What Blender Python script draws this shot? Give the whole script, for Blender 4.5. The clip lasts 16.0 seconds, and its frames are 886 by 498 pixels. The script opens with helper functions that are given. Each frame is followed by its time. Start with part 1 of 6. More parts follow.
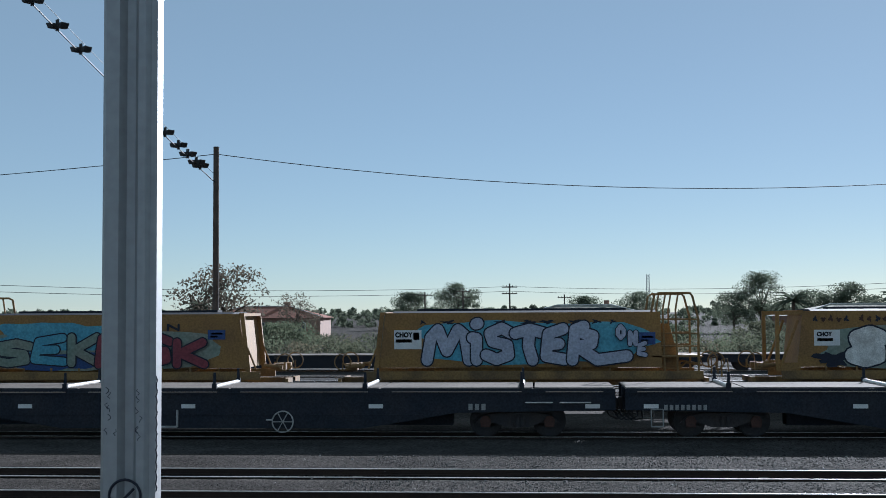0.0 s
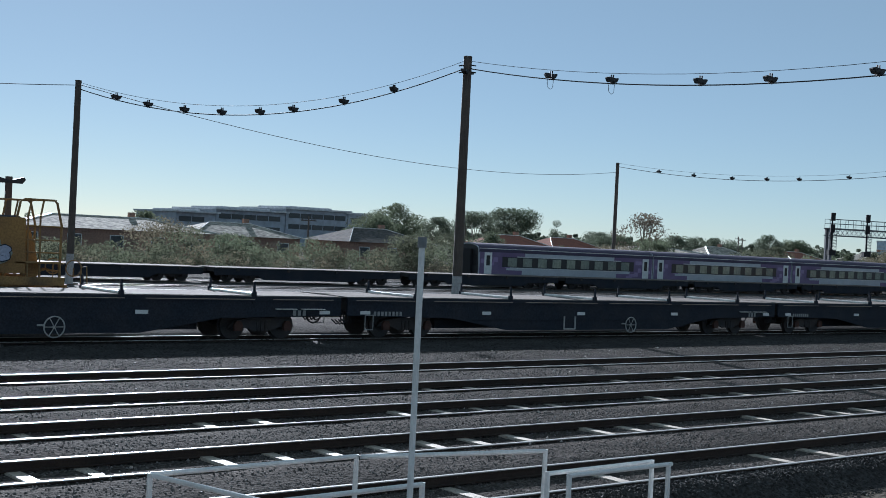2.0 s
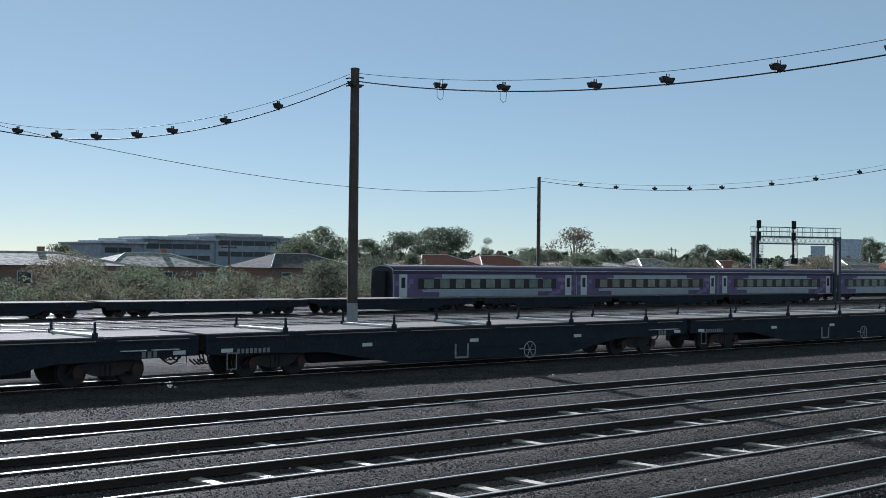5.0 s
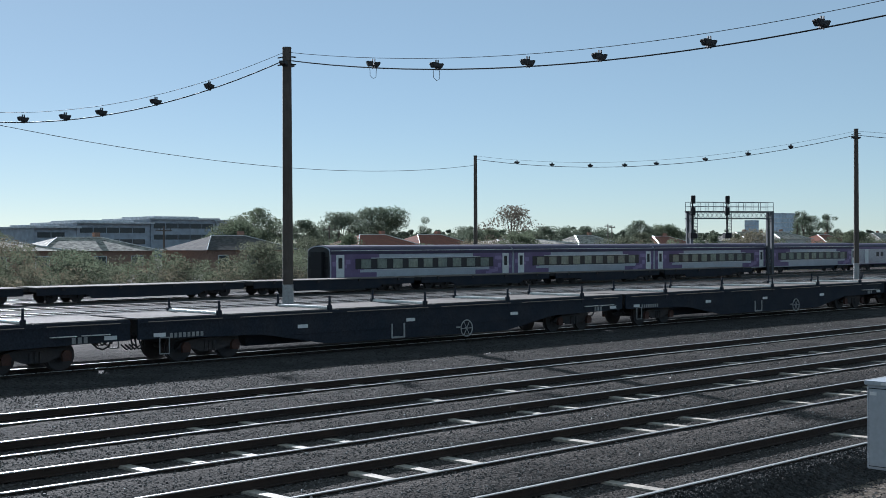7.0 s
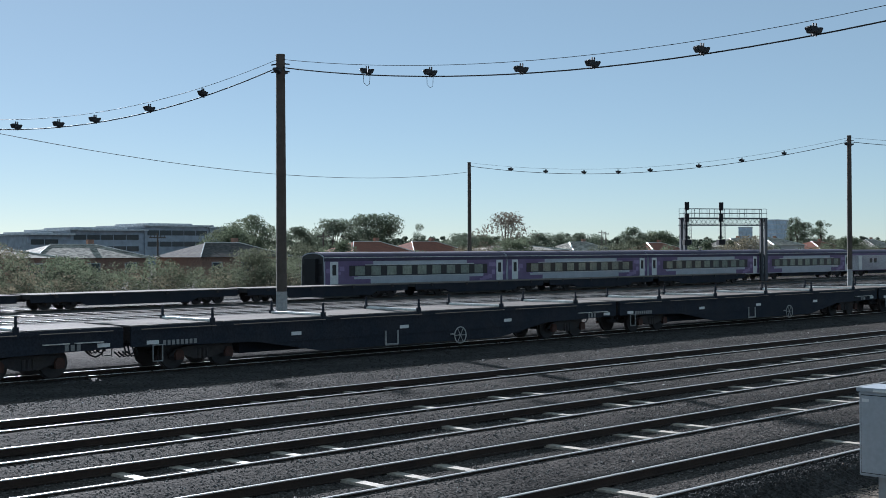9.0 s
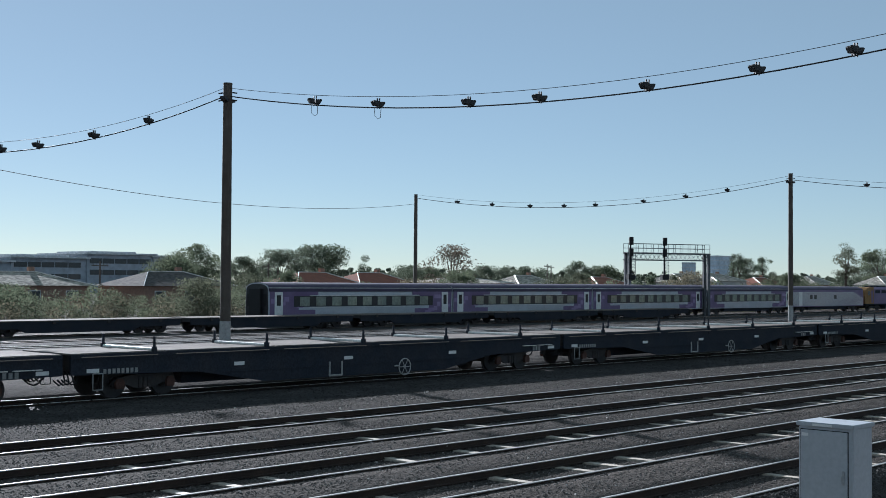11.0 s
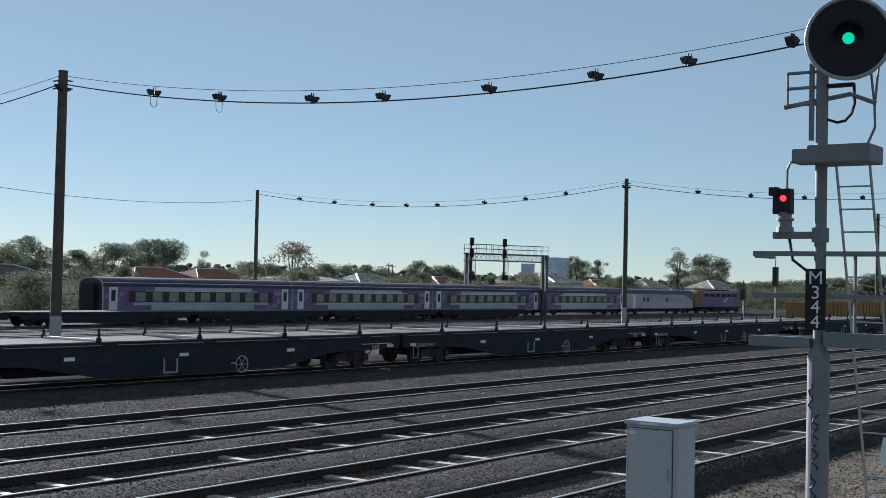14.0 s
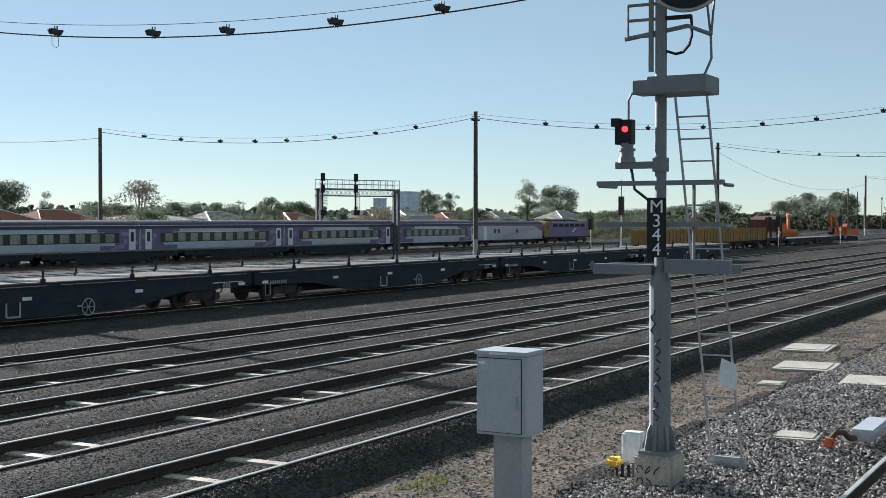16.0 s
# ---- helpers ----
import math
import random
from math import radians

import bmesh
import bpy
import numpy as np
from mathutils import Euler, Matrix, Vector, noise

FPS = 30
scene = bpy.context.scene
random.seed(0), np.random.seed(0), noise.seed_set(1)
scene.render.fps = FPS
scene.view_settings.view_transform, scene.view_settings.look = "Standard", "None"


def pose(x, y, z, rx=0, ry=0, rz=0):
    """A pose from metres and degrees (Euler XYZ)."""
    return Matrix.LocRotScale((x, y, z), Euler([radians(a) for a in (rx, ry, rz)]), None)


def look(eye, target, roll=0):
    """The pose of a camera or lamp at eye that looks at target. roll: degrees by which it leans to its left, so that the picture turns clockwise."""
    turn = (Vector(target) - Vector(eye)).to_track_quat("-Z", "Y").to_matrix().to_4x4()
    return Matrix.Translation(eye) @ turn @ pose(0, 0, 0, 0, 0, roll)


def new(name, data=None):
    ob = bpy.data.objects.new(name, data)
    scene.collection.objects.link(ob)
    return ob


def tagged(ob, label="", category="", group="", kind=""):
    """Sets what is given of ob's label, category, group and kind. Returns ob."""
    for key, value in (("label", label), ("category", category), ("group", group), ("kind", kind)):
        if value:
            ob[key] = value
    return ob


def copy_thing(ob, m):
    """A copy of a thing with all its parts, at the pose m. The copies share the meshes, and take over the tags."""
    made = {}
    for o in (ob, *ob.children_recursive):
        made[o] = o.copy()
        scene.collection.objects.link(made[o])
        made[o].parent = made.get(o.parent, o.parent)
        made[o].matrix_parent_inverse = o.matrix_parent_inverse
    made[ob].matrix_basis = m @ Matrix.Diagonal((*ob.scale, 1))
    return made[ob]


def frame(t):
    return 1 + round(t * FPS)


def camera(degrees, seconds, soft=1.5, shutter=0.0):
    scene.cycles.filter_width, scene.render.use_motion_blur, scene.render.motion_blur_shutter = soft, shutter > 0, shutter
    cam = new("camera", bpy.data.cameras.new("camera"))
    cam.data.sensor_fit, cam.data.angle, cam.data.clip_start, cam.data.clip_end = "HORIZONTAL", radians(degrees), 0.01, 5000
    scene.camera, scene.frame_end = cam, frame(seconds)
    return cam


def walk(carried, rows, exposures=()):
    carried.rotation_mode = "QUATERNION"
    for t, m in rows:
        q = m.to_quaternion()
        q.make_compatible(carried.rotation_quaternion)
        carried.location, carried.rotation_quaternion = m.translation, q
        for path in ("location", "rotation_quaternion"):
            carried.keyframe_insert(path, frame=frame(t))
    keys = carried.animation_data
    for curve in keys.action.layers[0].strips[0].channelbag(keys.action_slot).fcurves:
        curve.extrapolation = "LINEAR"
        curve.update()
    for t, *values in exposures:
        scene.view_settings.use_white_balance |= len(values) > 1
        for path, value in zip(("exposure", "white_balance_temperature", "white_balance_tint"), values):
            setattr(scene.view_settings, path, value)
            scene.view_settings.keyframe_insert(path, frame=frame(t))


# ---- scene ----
# The camera and its way
cam = camera(38.73, 16.0, soft=0.8)
walk(cam, [
    (0.0, look((1.119, -3.398, 3.542), (0.364, 6.561, 4.046), -0.32)),
    (0.2, look((1.186, -3.335, 3.519), (0.905, 6.648, 4.023), -0.39)),
    (0.5, look((1.34, -3.222, 3.478), (1.773, 6.753, 4.03), -0.61)),
    (0.8, look((1.568, -3.051, 3.449), (2.651, 6.856, 4.276), -0.75)),
    (1.0, look((1.871, -2.917, 3.441), (3.388, 6.914, 4.465), -0.41)),
    (1.2, look((2.223, -2.799, 3.37), (5.161, 6.749, 3.815), -0.12)),
    (1.5, look((2.827, -2.611, 3.319), (7.863, 6.027, 3.137), 1.46)),
    (2.0, look((3.808, -2.192, 3.364), (10.071, 5.604, 3.315), 2.81)),
    (2.5, look((5.004, -1.757, 3.419), (11.764, 5.61, 3.555), 2.72)),
    (3.0, look((6.024, -1.331, 3.439), (12.901, 5.924, 3.714), 2.67)),
    (3.5, look((6.809, -1.057, 3.506), (13.587, 6.281, 3.963), 1.50)),
    (3.7, look((7.116, -0.971, 3.523), (13.803, 6.452, 3.949), 1.04)),
    (5.8, look((8.204, -0.442, 3.57), (14.91, 6.976, 3.546), 0.21)),
    (6.0, look((8.226, -0.455, 3.57), (14.993, 6.907, 3.542), 0.17)),
    (6.5, look((8.267, -0.476, 3.585), (15.169, 6.76, 3.55), 0.08)),
    (7.0, look((8.326, -0.462, 3.565), (15.301, 6.704, 3.528), -0.26)),
    (7.5, look((8.333, -0.443, 3.572), (15.344, 6.688, 3.538), -0.46)),
    (8.0, look((8.337, -0.481, 3.575), (15.347, 6.65, 3.541), -0.39)),
    (10.5, look((8.333, -0.48, 3.553), (15.464, 6.527, 3.784), 0.33)),
    (11.0, look((8.35, -0.477, 3.548), (15.655, 6.347, 3.819), 0.38)),
    (11.5, look((8.364, -0.484, 3.554), (15.846, 6.144, 3.868), 0.31)),
    (12.0, look((8.373, -0.486, 3.551), (16.007, 5.964, 3.909), 0.39)),
    (12.5, look((8.371, -0.507, 3.549), (16.138, 5.779, 3.944), 0.60)),
    (13.0, look((8.396, -0.516, 3.548), (16.284, 5.618, 3.955), 0.90)),
    (13.5, look((8.391, -0.513, 3.554), (16.383, 5.487, 3.927), 1.14)),
    (14.0, look((8.404, -0.503, 3.542), (16.503, 5.356, 3.819), 1.26)),
    (14.5, look((8.4, -0.5, 3.536), (16.631, 5.178, 3.662), 1.10)),
    (15.0, look((8.425, -0.517, 3.53), (16.82, 4.916, 3.475), 0.78)),
    (15.5, look((8.469, -0.509, 3.545), (17.047, 4.628, 3.369), 0.40)),
    (16.0, look((8.449, -0.538, 3.547), (17.18, 4.332, 3.318), -0.02)),
], exposures=[(t, e + 1.02, k - 450, 12) for t, e, k in ((0.0, -0.05, 5930), (0.6, -0.08, 5900), (1.0, -0.48, 5850), (1.2, -0.22, 5900), (1.5, 0.0, 5930), (2.5, -0.08, 5950), (3.0, 0.1, 5960), (3.5, -0.08, 5980), (7.5, 0.1, 6020), (13.0, 0.06, 6100), (14.5, 0.12, 6180), (16.0, 0.42, 6380))])

# World and sun: low winter sun ahead of the camera
SUN_EL, SUN_AZ = radians(18.5), radians(20)
world = bpy.data.worlds.new("sky")
scene.world = world
world.use_nodes = True
wn = world.node_tree.nodes
sky = wn.new("ShaderNodeTexSky")
sky.sky_type, sky.sun_disc, sky.sun_elevation, sky.sun_rotation = "NISHITA", False, SUN_EL, SUN_AZ
sky.air_density, sky.dust_density, sky.ozone_density = 0.68, 0.035, 1.3
# thin even haze over the clear sky
veil = wn.new("ShaderNodeMix")
veil.data_type = "RGBA"
veil.inputs["Factor"].default_value = 0.45
veil.inputs["B"].default_value = (4.95, 6.15, 5.5, 1)
world.node_tree.links.new(sky.outputs[0], veil.inputs["A"])
world.node_tree.links.new(veil.outputs["Result"], wn["Background"].inputs[0])
wn["Background"].inputs[1].default_value = 0.04
sun = new("sun", bpy.data.lights.new("sun", "SUN"))
sun.data.energy, sun.data.angle, sun.data.color = 5.0, radians(0.6), (1.0, 0.965, 0.905)
sun.matrix_world = look((60, 160, 80), (60 - math.sin(SUN_AZ) * 10, 160 - math.cos(SUN_AZ) * 10, 80 - 10 * math.tan(SUN_EL)))


# ---- materials ----
def material(name, colour, rough=0.7, metal=0.0, second=None, scale=3.0, amount=0.5, fine=40.0, bump=0.15, spec=0.4, island=0.0, leaf=0.0, contrast=0.22, relief=0.02, fuzz=0.0):
    """A surface with blotches at one scale, grain at another, and fine relief."""
    m = bpy.data.materials.new(name)
    m.use_nodes = True
    nodes, links = m.node_tree.nodes, m.node_tree.links
    b = nodes["Principled BSDF"]
    second = second or tuple(c * 0.6 for c in colour)
    pos = nodes.new("ShaderNodeTexCoord")
    big, small = nodes.new("ShaderNodeTexNoise"), nodes.new("ShaderNodeTexNoise")
    big.inputs["Scale"].default_value, big.inputs["Detail"].default_value = scale, 5
    small.inputs["Scale"].default_value, small.inputs["Detail"].default_value = fine, 3
    for n in (big, small):
        links.new(pos.outputs["Object"], n.inputs["Vector"])
    ramp = nodes.new("ShaderNodeMapRange")
    ramp.inputs["From Min"].default_value, ramp.inputs["From Max"].default_value = 0.35, 0.68
    ramp.inputs["To Max"].default_value = amount
    links.new(big.outputs["Fac"], ramp.inputs["Value"])
    mix = nodes.new("ShaderNodeMix")
    mix.data_type = "RGBA"
    mix.inputs["A"].default_value, mix.inputs["B"].default_value = (*colour, 1), (*second, 1)
    links.new(ramp.outputs["Result"], mix.inputs["Factor"])
    grain = nodes.new("ShaderNodeMapRange")
    grain.inputs["From Min"].default_value, grain.inputs["From Max"].default_value = 0.3, 0.7
    grain.inputs["To Min"].default_value, grain.inputs["To Max"].default_value = 1 - contrast, 1 + contrast
    links.new(small.outputs["Fac"], grain.inputs["Value"])
    value = grain.outputs["Result"]
    if island:
        geo = nodes.new("ShaderNodeNewGeometry")
        var = nodes.new("ShaderNodeMapRange")
        var.inputs["To Min"].default_value, var.inputs["To Max"].default_value = 1 - island, 1 + island
        links.new(geo.outputs["Random Per Island"], var.inputs["Value"])
        mul = nodes.new("ShaderNodeMath")
        mul.operation = "MULTIPLY"
        links.new(value, mul.inputs[0])
        links.new(var.outputs["Result"], mul.inputs[1])
        value = mul.outputs[0]
    tint = nodes.new("ShaderNodeMix")
    tint.data_type, tint.blend_type = "RGBA", "MULTIPLY"
    tint.inputs["Factor"].default_value = 1.0
    links.new(mix.outputs["Result"], tint.inputs["A"])
    links.new(value, tint.inputs["B"])
    links.new(tint.outputs["Result"], b.inputs["Base Color"])
    b.inputs["Roughness"].default_value, b.inputs["Metallic"].default_value = rough, metal
    b.inputs["Specular IOR Level"].default_value = spec
    b.inputs["Diffuse Roughness"].default_value = fuzz
    if bump:
        bp = nodes.new("ShaderNodeBump")
        bp.inputs["Strength"].default_value, bp.inputs["Distance"].default_value = bump, relief
        links.new(small.outputs["Fac"], bp.inputs["Height"])
        links.new(bp.outputs["Normal"], b.inputs["Normal"])
    if leaf:
        tr = nodes.new("ShaderNodeBsdfTranslucent")
        links.new(tint.outputs["Result"], tr.inputs["Color"])
        ms = nodes.new("ShaderNodeMixShader")
        ms.inputs[0].default_value = leaf
        links.new(b.outputs[0], ms.inputs[1])
        links.new(tr.outputs[0], ms.inputs[2])
        links.new(ms.outputs[0], nodes["Material Output"].inputs["Surface"])
    return m


def glowing(name, colour, strength):
    m = bpy.data.materials.new(name)
    m.use_nodes = True
    b = m.node_tree.nodes["Principled BSDF"]
    b.inputs["Base Color"].default_value = (*[c * 0.2 for c in colour], 1)
    b.inputs["Emission Color"].default_value = (*colour, 1)
    b.inputs["Emission Strength"].default_value = strength
    return m


BALLAST = material("yard_ballast", (0.116, 0.102, 0.092), 0.95, 0, (0.055, 0.049, 0.045), 0.5, 0.8, 16.0, 1.0, 0.02, contrast=0.7, relief=0.12, fuzz=0.55)
STONE = material("ballast_stone", (0.175, 0.156, 0.142), 0.85, 0, (0.085, 0.078, 0.073), 2.0, 0.7, 30, 0.3, 0.3, island=0.6, fuzz=0.55)
STONE_PALE = material("pale_stone", (0.36, 0.32, 0.29), 0.7, 0, (0.12, 0.108, 0.1), 3.0, 0.7, 30, 0.3, 0.35, island=0.8, fuzz=0.55)
STONE_DARK = material("dark_cinder_stone", (0.06, 0.055, 0.052), 0.9, 0, (0.03, 0.028, 0.027), 2.0, 0.7, 30, 0.3, 0.3, island=0.5, fuzz=1.0)
RUST = material("rusty_rail", (0.045, 0.028, 0.02), 0.85, 0.0, (0.02, 0.014, 0.012), 1.5, 0.7, 30, 0.3)
RAILTOP = material("polished_rail", (0.6, 0.57, 0.53), 0.38, 0.5, (0.42, 0.38, 0.34), 0.6, 0.5, 60, 0.03)
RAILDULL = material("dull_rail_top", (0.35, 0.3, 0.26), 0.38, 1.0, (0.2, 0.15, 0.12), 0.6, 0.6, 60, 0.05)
SLEEPER = material("weathered_sleeper", (0.52, 0.45, 0.37), 0.62, 0, (0.2, 0.17, 0.14), 2.5, 0.7, 25, 0.4, 0.4)
BLACKSTEEL = material("black_grimy_steel", (0.026, 0.031, 0.042), 0.75, 0.0, (0.042, 0.042, 0.048), 1.2, 0.6, 18, 0.2, 0.1)
BOGIE = material("bogie_steel", (0.042, 0.04, 0.042), 0.8, 0, (0.06, 0.048, 0.042), 2.0, 0.7, 20, 0.3)
AXLEBOX = material("rusty_orange_axlebox", (0.09, 0.045, 0.034), 0.85, 0, (0.05, 0.028, 0.022), 4, 0.6, 25, 0.2)
DECK = material("worn_steel_deck", (0.2, 0.176, 0.158), 0.9, 0.0, (0.12, 0.105, 0.094), 0.5, 0.8, 9, 0.25, 0.03)
WHITEBAR = material("whitish_bolster", (0.8, 0.78, 0.74), 0.32, 0, (0.35, 0.32, 0.28), 3, 0.6, 25, 0.2)
WHITE = material("white_paint", (0.74, 0.74, 0.73), 0.5, 0, (0.5, 0.49, 0.46), 3, 0.4, 30, 0.08, contrast=0.07)
DULLWHITE = material("chalky_lettering", (0.3, 0.3, 0.29), 0.7, 0, (0.16, 0.16, 0.155), 4, 0.5, 30, 0.05)
YELLOW = material("faded_yellow_paint", (0.31, 0.17, 0.05), 0.7, 0, (0.19, 0.105, 0.045), 0.9, 0.7, 14, 0.15)
YELLOW_DIRTY = material("grimy_yellow_paint", (0.3, 0.175, 0.06), 0.75, 0, (0.11, 0.075, 0.045), 1.2, 0.8, 14, 0.2)
CYAN = material("pale_blue_spray", (0.09, 0.31, 0.43), 0.6, 0, (0.15, 0.41, 0.48), 1.1, 0.8, 12, 0.05)
SILVER = material("silver_spray", (0.42, 0.44, 0.53), 0.5, 0.15, (0.31, 0.33, 0.43), 0.8, 0.7, 12, 0.05)
INK = material("dark_outline_spray", (0.015, 0.018, 0.035), 0.6, 0, None, 2, 0.4, 20, 0.05)
PALEGREEN = material("washed_green_spray", (0.2, 0.27, 0.22), 0.65, 0, (0.27, 0.25, 0.2), 0.9, 0.8, 10, 0.05)
RED = material("dark_red_spray", (0.26, 0.05, 0.06), 0.6, 0, (0.14, 0.03, 0.05), 1.3, 0.7, 12, 0.05)
BLUE = material("blue_plate", (0.03, 0.07, 0.22), 0.5, 0, None, 2, 0.3, 20, 0.03)
TIMBER = material("weathered_pole_timber", (0.075, 0.058, 0.048), 0.85, 0, (0.12, 0.1, 0.085), 1.4, 0.7, 22, 0.5)
POLEBASE = material("grey_pole_foot", (0.42, 0.41, 0.4), 0.8, 0, (0.28, 0.27, 0.26), 2, 0.6, 15, 0.3)
CABLE = material("black_cable", (0.02, 0.02, 0.022), 0.6, 0, None, 2, 0.3, 10, 0)
LAMPBODY = material("dark_lamp_housing", (0.03, 0.03, 0.033), 0.6, 0.0, None, 4, 0.5, 20, 0.1)
GALV = material("galvanised_steel", (0.36, 0.37, 0.38), 0.5, 0.35, (0.3, 0.31, 0.32), 1.8, 0.4, 16, 0.06, contrast=0.07)
GANTRY = material("dark_gantry_steel", (0.1, 0.105, 0.115), 0.6, 0.0, (0.07, 0.075, 0.08), 1.5, 0.5, 18, 0.05)
GREYPAINT = material("grey_painted_steel", (0.18, 0.19, 0.2), 0.6, 0.0, (0.135, 0.145, 0.15), 1.5, 0.5, 18, 0.05, contrast=0.07)
CABINET = material("pale_grey_cabinet", (0.42, 0.44, 0.47), 0.45, 0.1, (0.37, 0.39, 0.42), 2.0, 0.4, 20, 0.02, contrast=0.07)
CONCRETE = material("pale_concrete", (0.4, 0.36, 0.3), 0.85, 0, (0.27, 0.25, 0.22), 2.5, 0.7, 25, 0.4)
BLACK = material("matt_black", (0.012, 0.012, 0.014), 0.7, 0, None, 2, 0.3, 20, 0.05)
YELLOWBOX = material("yellow_plastic", (0.75, 0.5, 0.06), 0.5, 0, (0.55, 0.36, 0.05), 3, 0.5, 20, 0.05)
ORANGE = material("orange_machine_paint", (0.5, 0.13, 0.04), 0.5, 0, (0.4, 0.09, 0.03), 1.5, 0.6, 12, 0.1)
COACHGREY = material("coach_silver_grey", (0.5, 0.52, 0.56), 0.45, 0.1, (0.32, 0.33, 0.37), 0.5, 0.6, 8, 0.03, contrast=0.07)
STAINLESS = material("ribbed_stainless", (0.5, 0.5, 0.52), 0.4, 0.5, (0.4, 0.4, 0.43), 0.6, 0.6, 8, 0.05)
PURPLE = material("coach_purple", (0.13, 0.085, 0.18), 0.5, 0, (0.19, 0.135, 0.24), 0.55, 0.9, 8, 0.03, contrast=0.07)
DARKPURPLE = material("deep_purple_roof", (0.06, 0.045, 0.09), 0.6, 0, (0.035, 0.03, 0.05), 0.8, 0.7, 8, 0.05, contrast=0.07)
COACHDARK = material("window_band_black", (0.015, 0.015, 0.02), 0.3, 0, None, 1, 0.3, 9, 0.0)
# sky showing through the coach is put into the pane colour
SKYLIT_PANE = material("skylit_pane", (0.3, 0.32, 0.25), 0.15, 0.0, (0.12, 0.15, 0.15), 0.35, 0.9, 5, 0.0, 0.35)
LILAC = material("coach_lilac", (0.3, 0.22, 0.37), 0.5, 0, (0.22, 0.15, 0.29), 0.8, 0.8, 8, 0.03, contrast=0.07)
LEAF = [material("foliage_" + n, c, 0.9, 0, s, 0.12, 0.9, 3, 0, 0.05, island=0.1, leaf=0.5, contrast=0.12) for n, c, s in (
    ("olive", (0.115, 0.12, 0.08), (0.075, 0.088, 0.062)), ("green", (0.105, 0.13, 0.085), (0.12, 0.13, 0.085)),
    ("dark", (0.105, 0.13, 0.09), (0.12, 0.13, 0.1)), ("autumn", (0.11, 0.092, 0.072), (0.09, 0.08, 0.06)), ("dry", (0.165, 0.145, 0.1), (0.115, 0.105, 0.075)))]
BARK = material("bark", (0.09, 0.07, 0.055), 0.9, 0, None, 3, 0.6, 15, 0.5)
TERRACOTTA = material("tiled_roof", (0.3, 0.13, 0.09), 0.9, 0, (0.2, 0.1, 0.08), 1.0, 0.7, 6, 0.5, 0.06)
GREYROOF = material("grey_roof", (0.24, 0.225, 0.2), 0.9, 0.0, (0.46, 0.42, 0.35), 0.8, 0.9, 1.6, 0.8, 0.04, contrast=0.5)
BRICK = material("brown_brick_wall", (0.3, 0.18, 0.13), 0.85, 0, (0.22, 0.14, 0.11), 0.8, 0.6, 5, 0.4)
RENDERED = material("pale_house_wall", (0.55, 0.52, 0.48), 0.8, 0, (0.42, 0.4, 0.38), 0.5, 0.6, 6, 0.2)
DARKROOF = material("dark_tiled_roof", (0.1, 0.095, 0.093), 0.95, 0, (0.15, 0.13, 0.115), 0.7, 0.8, 2.0, 0.6, 0.04, contrast=0.4)
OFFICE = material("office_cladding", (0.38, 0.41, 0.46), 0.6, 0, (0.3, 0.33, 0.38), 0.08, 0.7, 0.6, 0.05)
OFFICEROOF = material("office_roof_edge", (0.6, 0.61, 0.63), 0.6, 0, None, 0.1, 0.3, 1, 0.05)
# distance haze put into the wall colour as pale blue
HAZEBLUE = material("haze_blue_wall", (0.48, 0.56, 0.64), 0.7, 0, (0.42, 0.5, 0.58), 0.05, 0.6, 0.4, 0)
GLASS = material("dark_glass", (0.05, 0.06, 0.07), 0.15, 0, None, 1, 0.3, 5, 0, 0.3)
GRASSMAT = material("dry_grass", (0.2, 0.19, 0.08), 0.8, 0, (0.12, 0.13, 0.05), 1, 0.7, 8, 0, 0.2, island=0.4, leaf=0.3)
GREENLAMP = glowing("green_signal_light", (0.03, 0.8, 0.42), 0.4)
REDLAMP = glowing("red_signal_light", (1.0, 0.03, 0.04), 1.3)


# ---- geometry helpers ----
def box(bm, x0, x1, y0, y1, z0, z1):
    v = [bm.verts.new(p) for p in ((x0, y0, z0), (x1, y0, z0), (x1, y1, z0), (x0, y1, z0), (x0, y0, z1), (x1, y0, z1), (x1, y1, z1), (x0, y1, z1))]
    for f in ((0, 3, 2, 1), (4, 5, 6, 7), (0, 1, 5, 4), (1, 2, 6, 5), (2, 3, 7, 6), (3, 0, 4, 7)):
        bm.faces.new([v[i] for i in f])
    return v


def rod(bm, a, b, r, r2=None, n=8, caps=True):
    """A round bar from a to b."""
    a, b, r2 = Vector(a), Vector(b), r if r2 is None else r2
    q = (b - a).to_track_quat("Z", "Y")
    rings = []
    for p, s in ((a, r), (b, r2)):
        rings.append([bm.verts.new(p + q @ Vector((s * math.cos(2 * math.pi * i / n), s * math.sin(2 * math.pi * i / n), 0))) for i in range(n)])
    for i in range(n):
        bm.faces.new((rings[0][i], rings[0][(i + 1) % n], rings[1][(i + 1) % n], rings[1][i]))
    if caps:
        bm.faces.new(rings[0][::-1])
        bm.faces.new(rings[1])


def tube(bm, points, r, n=5):
    """A round tube through points, without twist."""
    rings = []
    points = [Vector(p) for p in points]
    q, last = None, None
    for i, p in enumerate(points):
        d = (points[min(i + 1, len(points) - 1)] - points[max(i - 1, 0)]).normalized()
        q = d.to_track_quat("Z", "Y") if q is None else last.rotation_difference(d) @ q
        last = d
        rings.append([bm.verts.new(p + q @ Vector((r * math.cos(2 * math.pi * k / n), r * math.sin(2 * math.pi * k / n), 0))) for k in range(n)])
    for a, b in zip(rings, rings[1:]):
        for k in range(n):
            bm.faces.new((a[k], a[(k + 1) % n], b[(k + 1) % n], b[k]))


